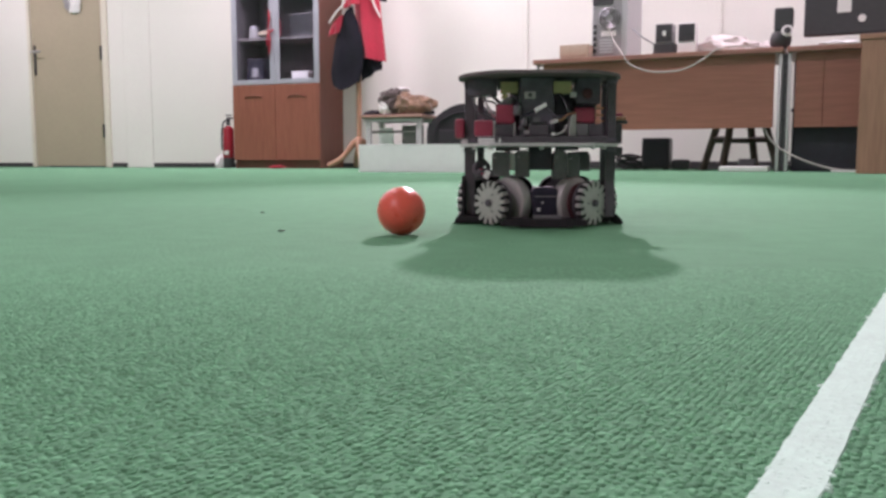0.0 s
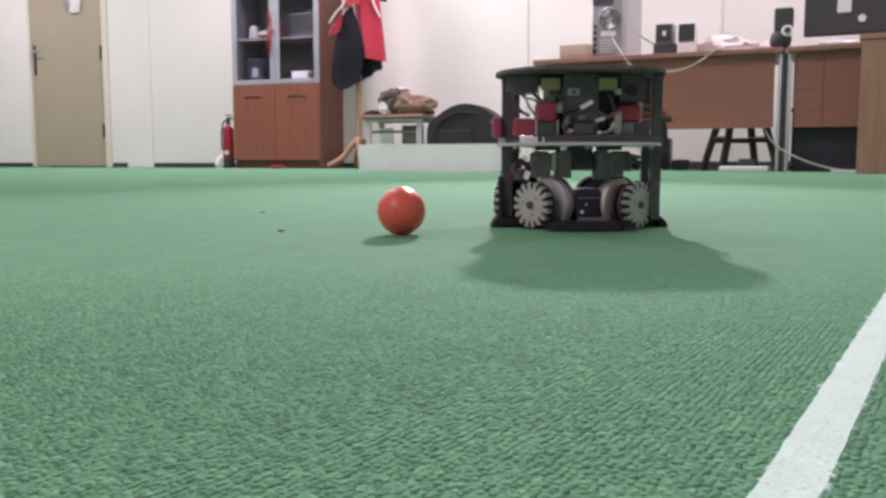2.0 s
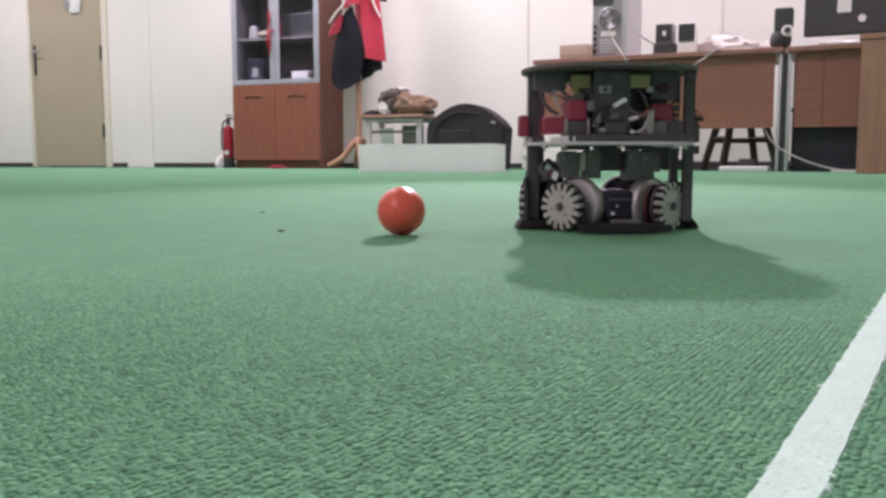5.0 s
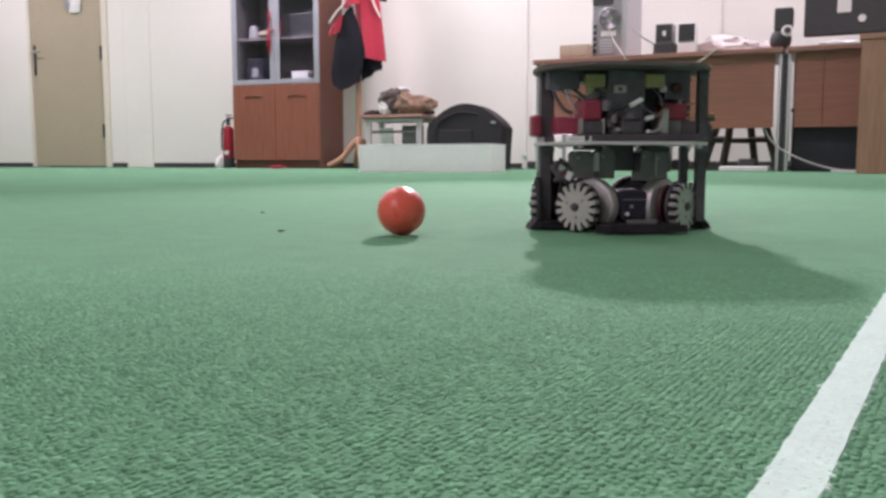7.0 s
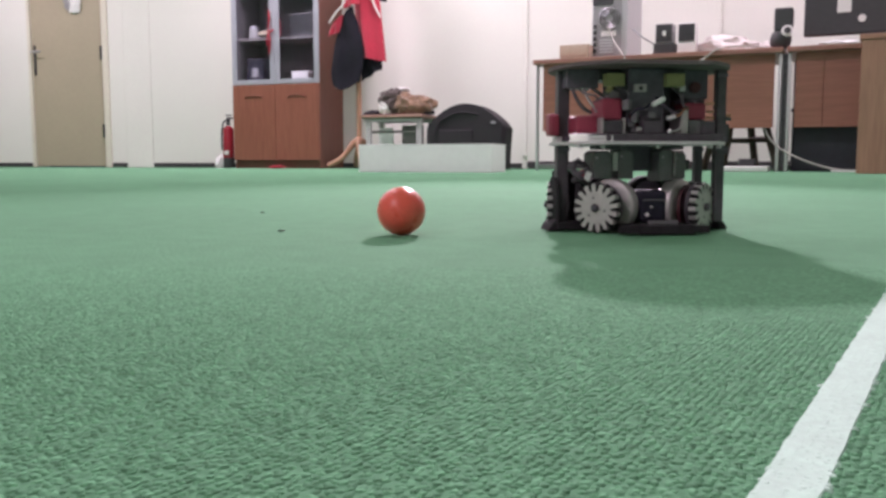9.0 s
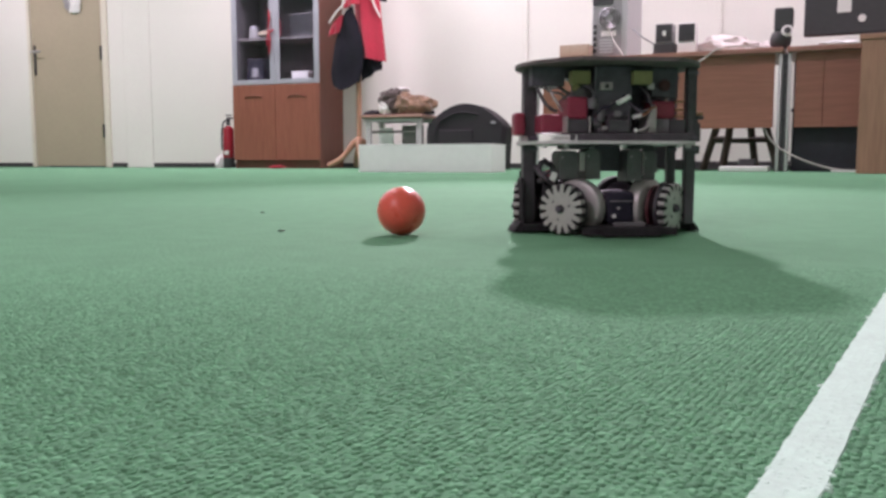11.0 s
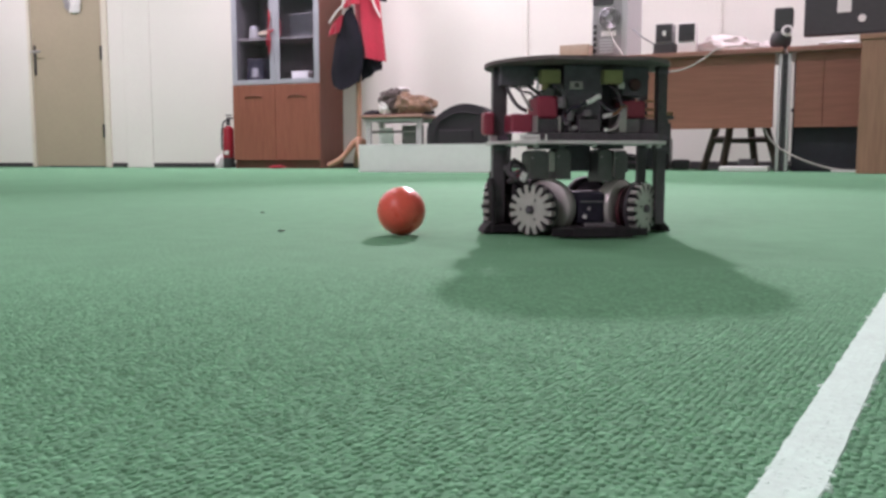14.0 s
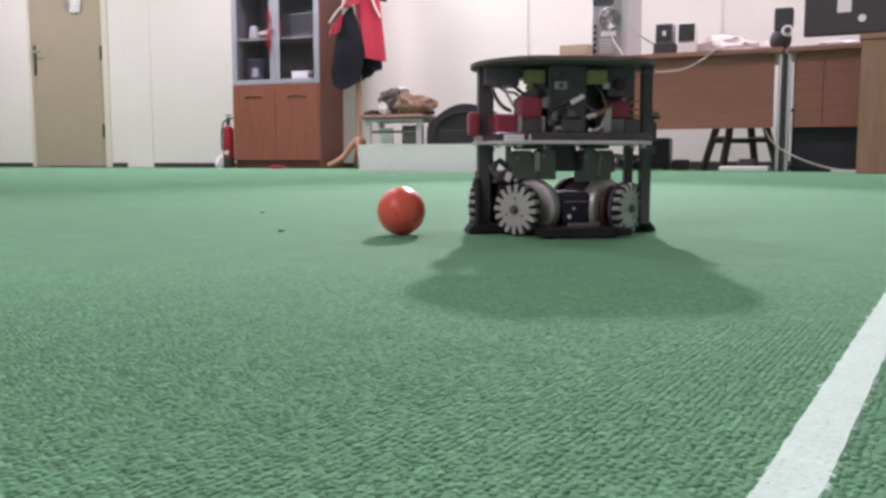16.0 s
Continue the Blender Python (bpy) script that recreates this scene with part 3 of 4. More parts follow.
def build_low_things():
    # white box
    b = thing("white_box", pose(-0.115, 4.88, 0, 0, 0, -20), "long low white box on the carpet", "box")
    w, h, d = 0.405, 0.152, 0.30
    part("front_board", block(-w, w, 0, 0.012, 0, h, 0.002), WHITE_BOARD, b)
    part("back_board", block(-w, w, d - 0.012, d, 0, h, 0.002), WHITE_BOARD, b)
    for x in (-w, w - 0.012):
        part("side_board", block(x, x + 0.012, 0.0125, d - 0.0125, 0, h, 0.002), WHITE_BOARD, b)
    part("lid", block(-w - 0.002, w + 0.002, -0.002, d + 0.002, h + 0.0005, h + 0.008, 0.002), WHITE_BOARD, b)
    # metal stool behind it
    s = thing("metal_stool", room(-0.205, 0.62), "grey metal stool with a brown padded seat", "stool")
    part("seat", block(-0.27, 0.27, -0.01, 0.32, 0.40, 0.428, 0.01), BROWN_SEAT, s)
    for x in (-0.235, 0.20):
        for y in (0.02, 0.28):
            part("leg", block(x, x + 0.04, y, y + 0.03, 0, 0.372, 0.004), GREY_METAL, s)
    for y in (0.02, 0.28):
        part("rail", block(-0.25, 0.25, y, y + 0.03, 0.3725, 0.3995, 0.003), GREY_METAL, s)
    part("shelf_board", block(-0.19, -0.06, 0.16, 0.18, 0.02, 0.33, 0.003), WHITE_BOARD, s, "pale board")
    part("shelf_board", block(0.01, 0.195, 0.18, 0.20, 0.02, 0.35, 0.003), SHELF_GREY, s, "dark grey board")
    part("rail", block(-0.235, 0.235, 0.045, 0.065, 0.285, 0.305, 0.003), SHELF_GREY, s)
    # bundle on it
    t = thing("cloth_bundle", room(-0.17, 0.50, 0.43), "bundle of brown, black and white patterned plush on the stool", "cloth bundle")
    part("brown_roll", lump(0.17, 0.10, 0.085, 0.22, 2.4, 2.2, flat=0.0, at=(0.12, 0, 0.07)), PLUSH_BROWN, t, smooth=True)
    part("dark_fold", lump(0.12, 0.09, 0.10, 0.3, 2.6, 4.4, flat=0.0, at=(-0.055, -0.02, 0.105)), PLUSH_DARK, t, smooth=True)
    part("brown_fold", lump(0.09, 0.09, 0.09, 0.25, 2.4, 6.1, flat=0.0, at=(0.04, -0.03, 0.08)), PLUSH_BROWN, t, smooth=True)
    part("white_fold", lump(0.055, 0.05, 0.06, 0.3, 2.4, 6.4, flat=0.0, at=(-0.105, -0.06, 0.055)), PLUSH_WHITE, t, smooth=True)
    part("white_top", lump(0.07, 0.05, 0.022, 0.35, 2.8, 8.4, at=(-0.02, 0.03, 0.200)), PLUSH_WHITE, t, smooth=True)
    t = thing("black_shoe", room(-0.40, 0.55, 0.428), "small black shoe lying on the stool", "shoe")
    part("upper", lump(0.10, 0.045, 0.028, 0.15, 2, 1.4, flat=0.0, at=(0.02, 0, 0.014)), BAG_BLACK, t, smooth=True)
    t = thing("black_shoe", room(0.04, 0.50, 0.428), "small black shoe lying on the stool", "shoe")
    part("upper", lump(0.07, 0.05, 0.028, 0.15, 2, 2.4, flat=0.0, at=(0.0, 0, 0.014)), BAG_BLACK, t, smooth=True)
    # black rounded bag behind the box
    t = thing("black_bag", room(0.50, 0.80), "large black rounded bag standing on the carpet", "bag")
    body = prism([(-0.31, 0.0)] + [(-0.31 + 0.62 * i / 20, 0.20 + 0.28 * math.sin(math.pi * (0.08 + 0.84 * i / 20)) ** 0.75) for i in range(21)] + [(0.29, 0.0)], -0.11, 0.11, bevel=0.03, m=pose(0, 0, 0, 90))
    part("body", body, BAG_BLACK, t, smooth=True)
    part("pocket", block(-0.20, 0.06, -0.124, -0.1105, 0.05, 0.29, 0.006), BAG_BLACK, t)
    part("carry_strap", tube([(-0.24, -0.112, 0.20), (-0.20, -0.116, 0.34), (-0.05, -0.116, 0.415), (0.10, -0.116, 0.40)], 0.006), BAG_BLACK, t, smooth=True)
    part("buckle", block(0.20, 0.235, -0.118, -0.108, 0.33, 0.35, 0.003), GREY_PLASTIC, t)


# ---- desks ----
DESK = pose(0.612, 5.80, 0, 0, 0, -25.5)


def desk(name_m, length, label, split=None):
    d = thing("desk", name_m, label, "desk", "desks in a row")
    part("tabletop", block(0, length, -0.03, 0.70, 0.705, 0.735, 0.004), DESK_TOP, d)
    ends = (0.05, length - 0.05) if split is None else (0.05, 0.05 + split, 0.053 + split, length - 0.05)
    for x0, x1 in zip(ends[::2], ends[1::2]):
        part("modesty_panel", block(x0, x1, 0.05, 0.068, 0.265, 0.704, 0.002), DESK_WOOD, d)
    if split is not None:
        part("panel_joint", block(0.045 + split, 0.060 + split, 0.0685, 0.074, 0.265, 0.704), DESK_WOOD, d)
    for x in (0.006, length - 0.028):
        part("leg", block(x, x + 0.022, 0.030, 0.048, 0.0, 0.704, 0.005), STEEL, d, "grey metal leg")
        part("leg", block(x, x + 0.022, 0.62, 0.656, 0.0, 0.704, 0.005), STEEL, d, "grey metal leg")
        part("foot_bar", block(x + 0.002, x + 0.020, 0.0485, 0.6195, 0.012, 0.04, 0.004), STEEL, d)
    return d


def build_desks():
    d = desk(DESK, 1.564, "reddish-brown wooden desk with modesty panel and grey legs")
    # strip added to make the gap between the two legs dark
    part("gap_strip", block(1.5587, 1.5873, 0.034, 0.049, 0.002, 0.703, 0.002), DARK_METAL, d, "dark strip added in the gap between the legs")
    desk(DESK @ pose(1.582, 0, 0), 1.4, "reddish-brown wooden desk beside an identical one", 0.155)
    # paler desk end standing nearer
    p = thing("side_desk", pose(2.115, 4.36, 0, 0, 0, -28), "pale wooden side desk with a solid end panel", "desk")
    part("end_panel", block(0, 0.60, 0, 0.03, 0, 0.672, 0.003), PALE_WOOD, p)
    part("tabletop", block(-0.012, 0.62, -0.012, 1.2, 0.673, 0.70, 0.004), PALE_WOOD, p)
    part("end_panel", block(0, 0.60, 1.15, 1.18, 0, 0.672, 0.003), PALE_WOOD, p)
    part("side_panel", block(0.57, 0.60, 0.031, 1.149, 0, 0.672, 0.003), PALE_WOOD, p)

    def on(x, y, z=0.735, rz=0):
        return DESK @ pose(x, y, z, 0, 0, rz)

    t = thing("cardboard_box", on(0.255, 0.14), "flat cardboard box on the desk", "box")
    part("carton", block(-0.10, 0.10, -0.07, 0.07, 0, 0.10, 0.004), CARDBOARD, t)
    part("flap", block(-0.085, 0.085, -0.075, -0.0705, 0.03, 0.08, 0.001), CARDBOARD, t)
    # computer tower, back turned to the camera
    t = thing("computer_tower", on(0.47, 0.18), "grey computer tower showing its back with a round fan", "computer")
    part("case", block(-0.125, 0.115, 0, 0.42, 0, 0.48, 0.006), BEIGE_CASE, t)
    part("rear_plate", block(-0.115, 0.075, -0.006, -0.001, 0.03, 0.43, 0.002), GREY_PLASTIC, t)
    fan = part("fan", rod(0.072, 0.012, pose(-0.005, -0.013, 0.27, 90), 28, 0.002), BLACK_PLASTIC, t, "round black fan")
    part("hub", rod(0.022, 0.006, pose(-0.005, -0.0225, 0.27, 90), 18, 0.001), GREY_PLASTIC, fan)
    for i in range(7):
        part("blade", block(0.024, 0.056, -0.010, 0.010, -0.001, 0.001), DARK_METAL, fan, m=pose(-0.005, -0.021, 0.27, 90, 0, 0) @ pose(0, 0, 0, 25, 0, 360 / 7 * i))
    for i in range(3):
        part("guard_ring", tube([((0.026 + 0.02 * i) * math.cos(k * 0.5236) - 0.005, -0.0285, 0.27 + (0.026 + 0.02 * i) * math.sin(k * 0.5236)) for k in range(13)], 0.0022, 6, steps=3), STEEL, fan)
    part("port_panel", block(-0.060, 0.040, -0.011, -0.0065, 0.155, 0.190, 0.002), PAPER, t, "pale port panel")
    part("power_supply", block(-0.12, 0.02, -0.012, -0.0065, 0.36, 0.44, 0.003), BLACK_PLASTIC, t)
    for i in range(5):
        part("port", block(-0.115, -0.09, -0.012, -0.0065, 0.05 + 0.04 * i, 0.075 + 0.04 * i, 0.002), BLACK_PLASTIC, t)
    for i in range(5):
        part("slot_cover", block(-0.07, 0.02, -0.011, -0.0065, 0.045 + 0.02 * i, 0.057 + 0.02 * i, 0.002), STEEL, t)

    def monitor_box(x, y, base, body, lbl):
        q = thing("desk_speaker", on(x, y), lbl, "speaker", "small speakers on the desk")
        if base is BLACK_PLASTIC:
            part("base", block(-0.066, 0.07, -0.05, 0.05, 0, 0.075, 0.005), base, q)
        else:
            part("base", block(-0.055, 0.06, -0.05, 0.05, 0, 0.07, 0.005), base, q)
        z = 0.0755 if base is BLACK_PLASTIC else 0.0705
        part("cabinet", block(-0.056, 0.054, -0.045, 0.06, z, z + 0.122, 0.006), base if body is None else body, q)
        part("grille", block(-0.050, 0.048, -0.051, -0.0455, z + 0.008, z + 0.116, 0.003), BLACK_PLASTIC, q)
        part("cone", rod(0.03, 0.003, pose(0, -0.053, z + 0.06, 90), 22), DARK_METAL, q)
        return q

    q = monitor_box(0.845, 0.12, BLACK_PLASTIC, GREY_PLASTIC, "small black square speaker on a dark block")
    part("badge", block(-0.008, 0.012, -0.0565, -0.055, 0.12, 0.15, 0.001), PAPER, q)
    monitor_box(0.985, 0.12, PAPER, PAPER, "small black-fronted square speaker on a white block")
    t = thing("plastic_bag", on(1.20, 0.20), "pile of crumpled pale pinkish plastic on the desk", "plastic bag")
    part("crumple", lump(0.20, 0.10, 0.10, 0.35, 2.4, 9.2, flat=0.0, at=(0, 0, 0.02)), PINK_PLASTIC, t, smooth=True)
    part("crumple", lump(0.12, 0.08, 0.05, 0.35, 2.6, 5.2, flat=0.0, at=(0.24, 0.02, 0.01)), PINK_PLASTIC, t, smooth=True)
    # tower speaker
    t = thing("tower_speaker", on(1.555, 0.06), "black tower speaker with round base and white-ringed cone", "speaker")
    part("column", block(-0.052, 0.052, -0.05, 0.05, 0.10, 0.235, 0.012), BLACK_PLASTIC, t)
    part("base", lump(0.062, 0.062, 0.07, 0.0, 1, 0, flat=0.0, at=(-0.015, 0, 0.05)), BLACK_PLASTIC, t, smooth=True)
    ring = part("cone_ring", rod(0.034, 0.012, pose(0.025, -0.066, 0.095, 78, 0, 12), 24, 0.003), PAPER, t, "white ring")
    part("cone", rod(0.02, 0.006, pose(0.0268, -0.0745, 0.0967, 78, 0, 12), 20, 0.001), BLACK_PLASTIC, ring)
    # monitor, turned away
    t = thing("monitor", on(2.06, 0.18), "black computer monitor seen from behind with pale stickers", "monitor")
    part("back_shell", block(-0.40, 0.33, -0.02, 0.03, 0.075, 0.46, 0.012), BLACK_PLASTIC, t)
    part("screen", block(-0.385, 0.315, 0.0305, 0.036, 0.09, 0.445, 0.001), CRATE, t)
    part("neck", block(-0.04, 0.03, -0.004, 0.028, 0.013, 0.0745, 0.006), BLACK_PLASTIC, t)
    part("stand", block(-0.14, 0.12, -0.10, 0.10, 0, 0.012, 0.004), BLACK_PLASTIC, t)
    part("sticker", block(-0.22, -0.145, -0.024, -0.0205, 0.205, 0.29, 0.001), PAPER, t, "white square sticker")
    part("sticker", rod(0.022, 0.003, pose(-0.085, -0.0225, 0.165, 90), 20), PAPER, t, "round pale sticker")
    t = thing("paper_pile", on(1.88, 0.02), "loose white papers on the desk", "papers")
    part("sheet", lump(0.13, 0.05, 0.02, 0.35, 2.4, 3.3, flat=0.0, at=(0, 0, 0.004)), PAPER, t, smooth=True)
    part("sheet", lump(0.05, 0.04, 0.03, 0.3, 2.4, 7.7, flat=0.0, at=(0.16, 0, 0.006)), PAPER, t, smooth=True)
    # cable hanging in front of the panel
    t = thing("cable", DESK, "pale cable drooping from the computer over the desk edge", "cable")
    part("wire", tube([(0.46, 0.15, 0.95), (0.52, 0.10, 0.84), (0.60, -0.02, 0.752), (0.66, -0.045, 0.675), (0.80, -0.05, 0.622), (0.98, -0.05, 0.625), (1.10, -0.045, 0.68), (1.20, -0.03, 0.745), (1.34, 0.04, 0.760), (1.48, 0.12, 0.745)], 0.0050), CABLE_GREY, t, smooth=True)
    t = thing("cable", DESK, "thin dark cable from computer to speaker", "cable")
    part("wire", tube([(0.62, 0.16, 0.93), (0.70, 0.12, 0.86), (0.80, 0.16, 0.80)], 0.005), GREY_PLASTIC, t, smooth=True)

    # under the desks
    t = thing("subwoofer", room(1.81, 0.30), "black subwoofer box on the floor by the wall", "subwoofer")
    part("box", block(-0.10, 0.10, -0.10, 0.12, 0.012, 0.232, 0.008), BLACK_PLASTIC, t)
    part("grille", block(-0.088, 0.088, -0.108, -0.1005, 0.025, 0.22, 0.004), CRATE, t)
    for x in (-0.08, 0.065):
        for y in (-0.08, 0.09):
            part("foot", rod(0.012, 0.012, pose(x, y, 0.006), 10), RUBBER, t)
    t = thing("cable_heap", room(1.62, 0.26), "dark heap of cables on the floor", "cables")
    for i in range(6):
        r = 0.05 + 0.012 * i
        part("coil", tube([(r * 1.3 * math.cos(a + i), r * 0.6 * math.sin(a + i), 0.012 + 0.017 * i + 0.014 * math.sin(3 * a + i)) for a in [k * 0.52 for k in range(13)]], 0.011, 6, steps=3), BLACK_PLASTIC, t)
    t = thing("power_adapter", room(1.99, 0.26), "black power adapter on the floor", "adapter")
    part("body", block(-0.07, 0.055, -0.04, 0.04, 0, 0.075, 0.012), BLACK_PLASTIC, t)
    part("lead", tube([(0.06, 0, 0.02), (0.12, -0.02, 0.008), (0.3, 0.0, 0.008)], 0.008), BLACK_PLASTIC, t)
    # wooden stool under the desk
    t = thing("wooden_stool", room(2.40, 0.70, 0, 24), "dark wooden stool with splayed legs", "stool")
    part("seat", rod(0.16, 0.03, pose(0, 0, 0.445), 28, 0.006), STOOL_WOOD, t)
    for sx in (-1, 1):
        for sy in (-1, 1):
            part("leg", strut((sx * 0.09, sy * 0.09, 0.43), (sx * 0.19, sy * 0.17, 0.0), 0.025, 10), STOOL_WOOD, t)
    for sy in (-1, 1):
        part("rung", strut((-0.14, sy * 0.13, 0.2), (0.14, sy * 0.13, 0.2), 0.014, 8), STOOL_WOOD, t)
    for sx in (-1, 1):
        part("rung", strut((sx * 0.135, -0.13, 0.215), (sx * 0.135, 0.13, 0.215), 0.014, 8), STOOL_WOOD, t)
    t = thing("folded_sheet", pose(1.86, 5.22, 0, 0, 0, -25), "white cardboard lid lying on the carpet", "paper")
    part("sheet", block(-0.15, 0.13, -0.1, 0.1, 0.0, 0.032, 0.006), PAPER, t)
    t = thing("small_adapter", pose(1.86, 5.22, 0.0325, 0, 0, -25), "small black power brick on the floor", "adapter")
    part("brick", block(-0.05, 0.05, 0.0, 0.06, 0, 0.045, 0.008), BLACK_PLASTIC, t)
    t = thing("dark_crate", DESK @ pose(2.05, 0.36, 0), "large dark plastic crate under the desk", "crate")
    part("crate", block(-0.43, 0.32, -0.2, 0.2, 0, 0.36, 0.01), CRATE, t)
    part("rim", block(-0.44, 0.33, -0.21, 0.21, 0.3605, 0.385, 0.006), CRATE, t)
    part("handle", block(0.10, 0.22, -0.212, -0.2005, 0.06, 0.09, 0.004), BLACK_PLASTIC, t)
    t = thing("loose_papers", DESK @ pose(1.95, -0.02, 0), "scattered white papers on the carpet under the desk", "papers")
    part("sheet", block(-0.10, 0.05, -0.06, 0.04, 0.0, 0.012, 0.002), PAPER, t)
    part("sheet", block(0.10, 0.35, -0.05, 0.05, 0.0, 0.015, 0.002), PAPER, t)
    t = thing("cable", DESK, "pale cable running down behind the desk leg to the floor", "cable")
    part("wire", tube([(1.46, 0.09, 0.28), (1.50, 0.08, 0.20), (1.58, 0.0, 0.13), (1.72, -0.04, 0.06), (1.90, -0.06, 0.012), (2.1, -0.05, 0.01)], 0.0055), CABLE_GREY, t, smooth=True)


# ---- on the carpet ----
def build_ball():
    bm = bmesh.new()
    bmesh.ops.create_icosphere(bm, subdivisions=5, radius=0.02135)
    pts = [Vector((math.cos(i * 2.399963) * math.sqrt(1 - (1 - 2 * (i + 0.5) / 330) ** 2), math.sin(i * 2.399963) * math.sqrt(1 - (1 - 2 * (i + 0.5) / 330) ** 2), 1 - 2 * (i + 0.5) / 330)) for i in range(330)]
    dirs = np.array([tuple(p) for p in pts])
    for v in bm.verts:
        d = v.co.normalized()
        ang = math.acos(min(1.0, float((dirs @ np.array(d)).max())))
        if ang < 0.085:
            v.co = d * (0.02135 - 0.00022 * (1 - (ang / 0.085) ** 2))
    g = part("golf_ball", bm, BALL_ORANGE, None, "orange dimpled golf ball lying on the green carpet", pose(-0.0371, 0.753, 0.0211), smooth=True)
    tagged(g, category="ball")
    for i, (x, y, r) in enumerate(((-0.150, 0.785, 0.0023), (-0.228, 1.07, 0.0022))):
        q = part("lint", lump(r * 1.4, r, r * 0.6, 0.4, 2.0, i + 0.5, 14, 8, flat=0.0), LINT, None, "small dark crumb of lint on the carpet", pose(x, y, 0.0005, 0, 0, 40 * i), smooth=True)
        tagged(q, category="lint", group="crumbs on the carpet")


# ---- robot ----
WHEEL_R = 0.0232
# each wheel: the way its axle points in the robot's plan, in degrees from its own x axis, and its centre
WHEELS = [(-136, -0.0487, -0.0385), (-48, 0.0527, -0.0350), (163, -0.0751, 0.0230), (17, 0.0741, 0.0227)]


def arc_plate(r, cut, sides, back, n=120, notched=False):
    """A round plate cut straight at the front and at both sides; notched: with room for the wheels."""
    out = []
    for i in range(n):
        deg = 360 * i / n
        a, q = radians(deg), r
        if notched:
            for angle, radius, half in ((-141, 0.050, 23), (-36, 0.050, 23), (163, 0.0685, 14.5), (17, 0.0675, 14.5)):
                off = abs((deg - angle + 180) % 360 - 180)
                if off < half:
                    q = min(q, radius / math.cos(radians(off)))
        out.append((max(-sides, min(sides if not notched else 0.073, q * math.cos(a))), max(-back, min(q * math.sin(a), cut))))
    return out


def omni_wheel(parent):
    """A wheel about its own z axis: a slotted disc with small rollers round the rim."""
    n, out = 16, []
    for i in range(n):
        a = 2 * math.pi * i / n
        s = 2 * math.pi / n
        for k, r in ((0.0, 0.0208), (0.10, 0.0219), (0.26, 0.0223), (0.42, 0.0219), (0.52, 0.0208), (0.575, 0.0152), (0.66, 0.0143), (0.86, 0.0143), (0.945, 0.0152)):
            out.append((r * math.cos(a + k * s), r * math.sin(a + k * s)))
    w = part("wheel", prism(out, -0.0035, 0.0035, bevel=0.0003), R_GREY, parent, "grey slotted omni wheel disc")
    part("hub", rod(0.0040, 0.010, pose(0, 0, 0.001), 6, 0.0004), R_BLACK, w)
    for i in range(3):
        part("disc_screw", rod(0.0010, 0.0012, pose(0.0095 * math.cos(2.1 * i + 0.5), 0.0095 * math.sin(2.1 * i + 0.5), 0.0036), 8), R_BOX, w)
    part("screw", rod(0.0022, 0.0012, pose(0, 0, 0.0066), 10, 0.0002), R_DARK, w)
    first = None
    for i in range(n):
        a = 360 * (i + 0.78) / n
        m = pose(0, 0, 0, 0, 0, a) @ pose(0.0188, 0, -0.0005, 90)
        if first is None:
            first = part("roller", rod(0.0044, 0.0026, None, 12, 0.0008), R_BASE_SHADED, w, m=m, smooth=True)
        else:
            q = new("roller", first.data)
            q.parent = w
            q.matrix_basis = m
    part("back_disc", rod(0.0225, 0.003, pose(0, 0, -0.0056), 30, 0.0004), R_BLACK, w)
    return w


def wheel_rest(angle, x, y, inward=0.0):
    """Pose of a wheel in the robot, or of what sits further in on its axle: z points outward along the axle."""
    a = radians(angle)
    return Matrix.Translation((x - inward * math.cos(a), y - inward * math.sin(a), WHEEL_R)) @ pose(0, 0, 0, 0, 0, angle) @ pose(0, 0, 0, 0, 90, 0)


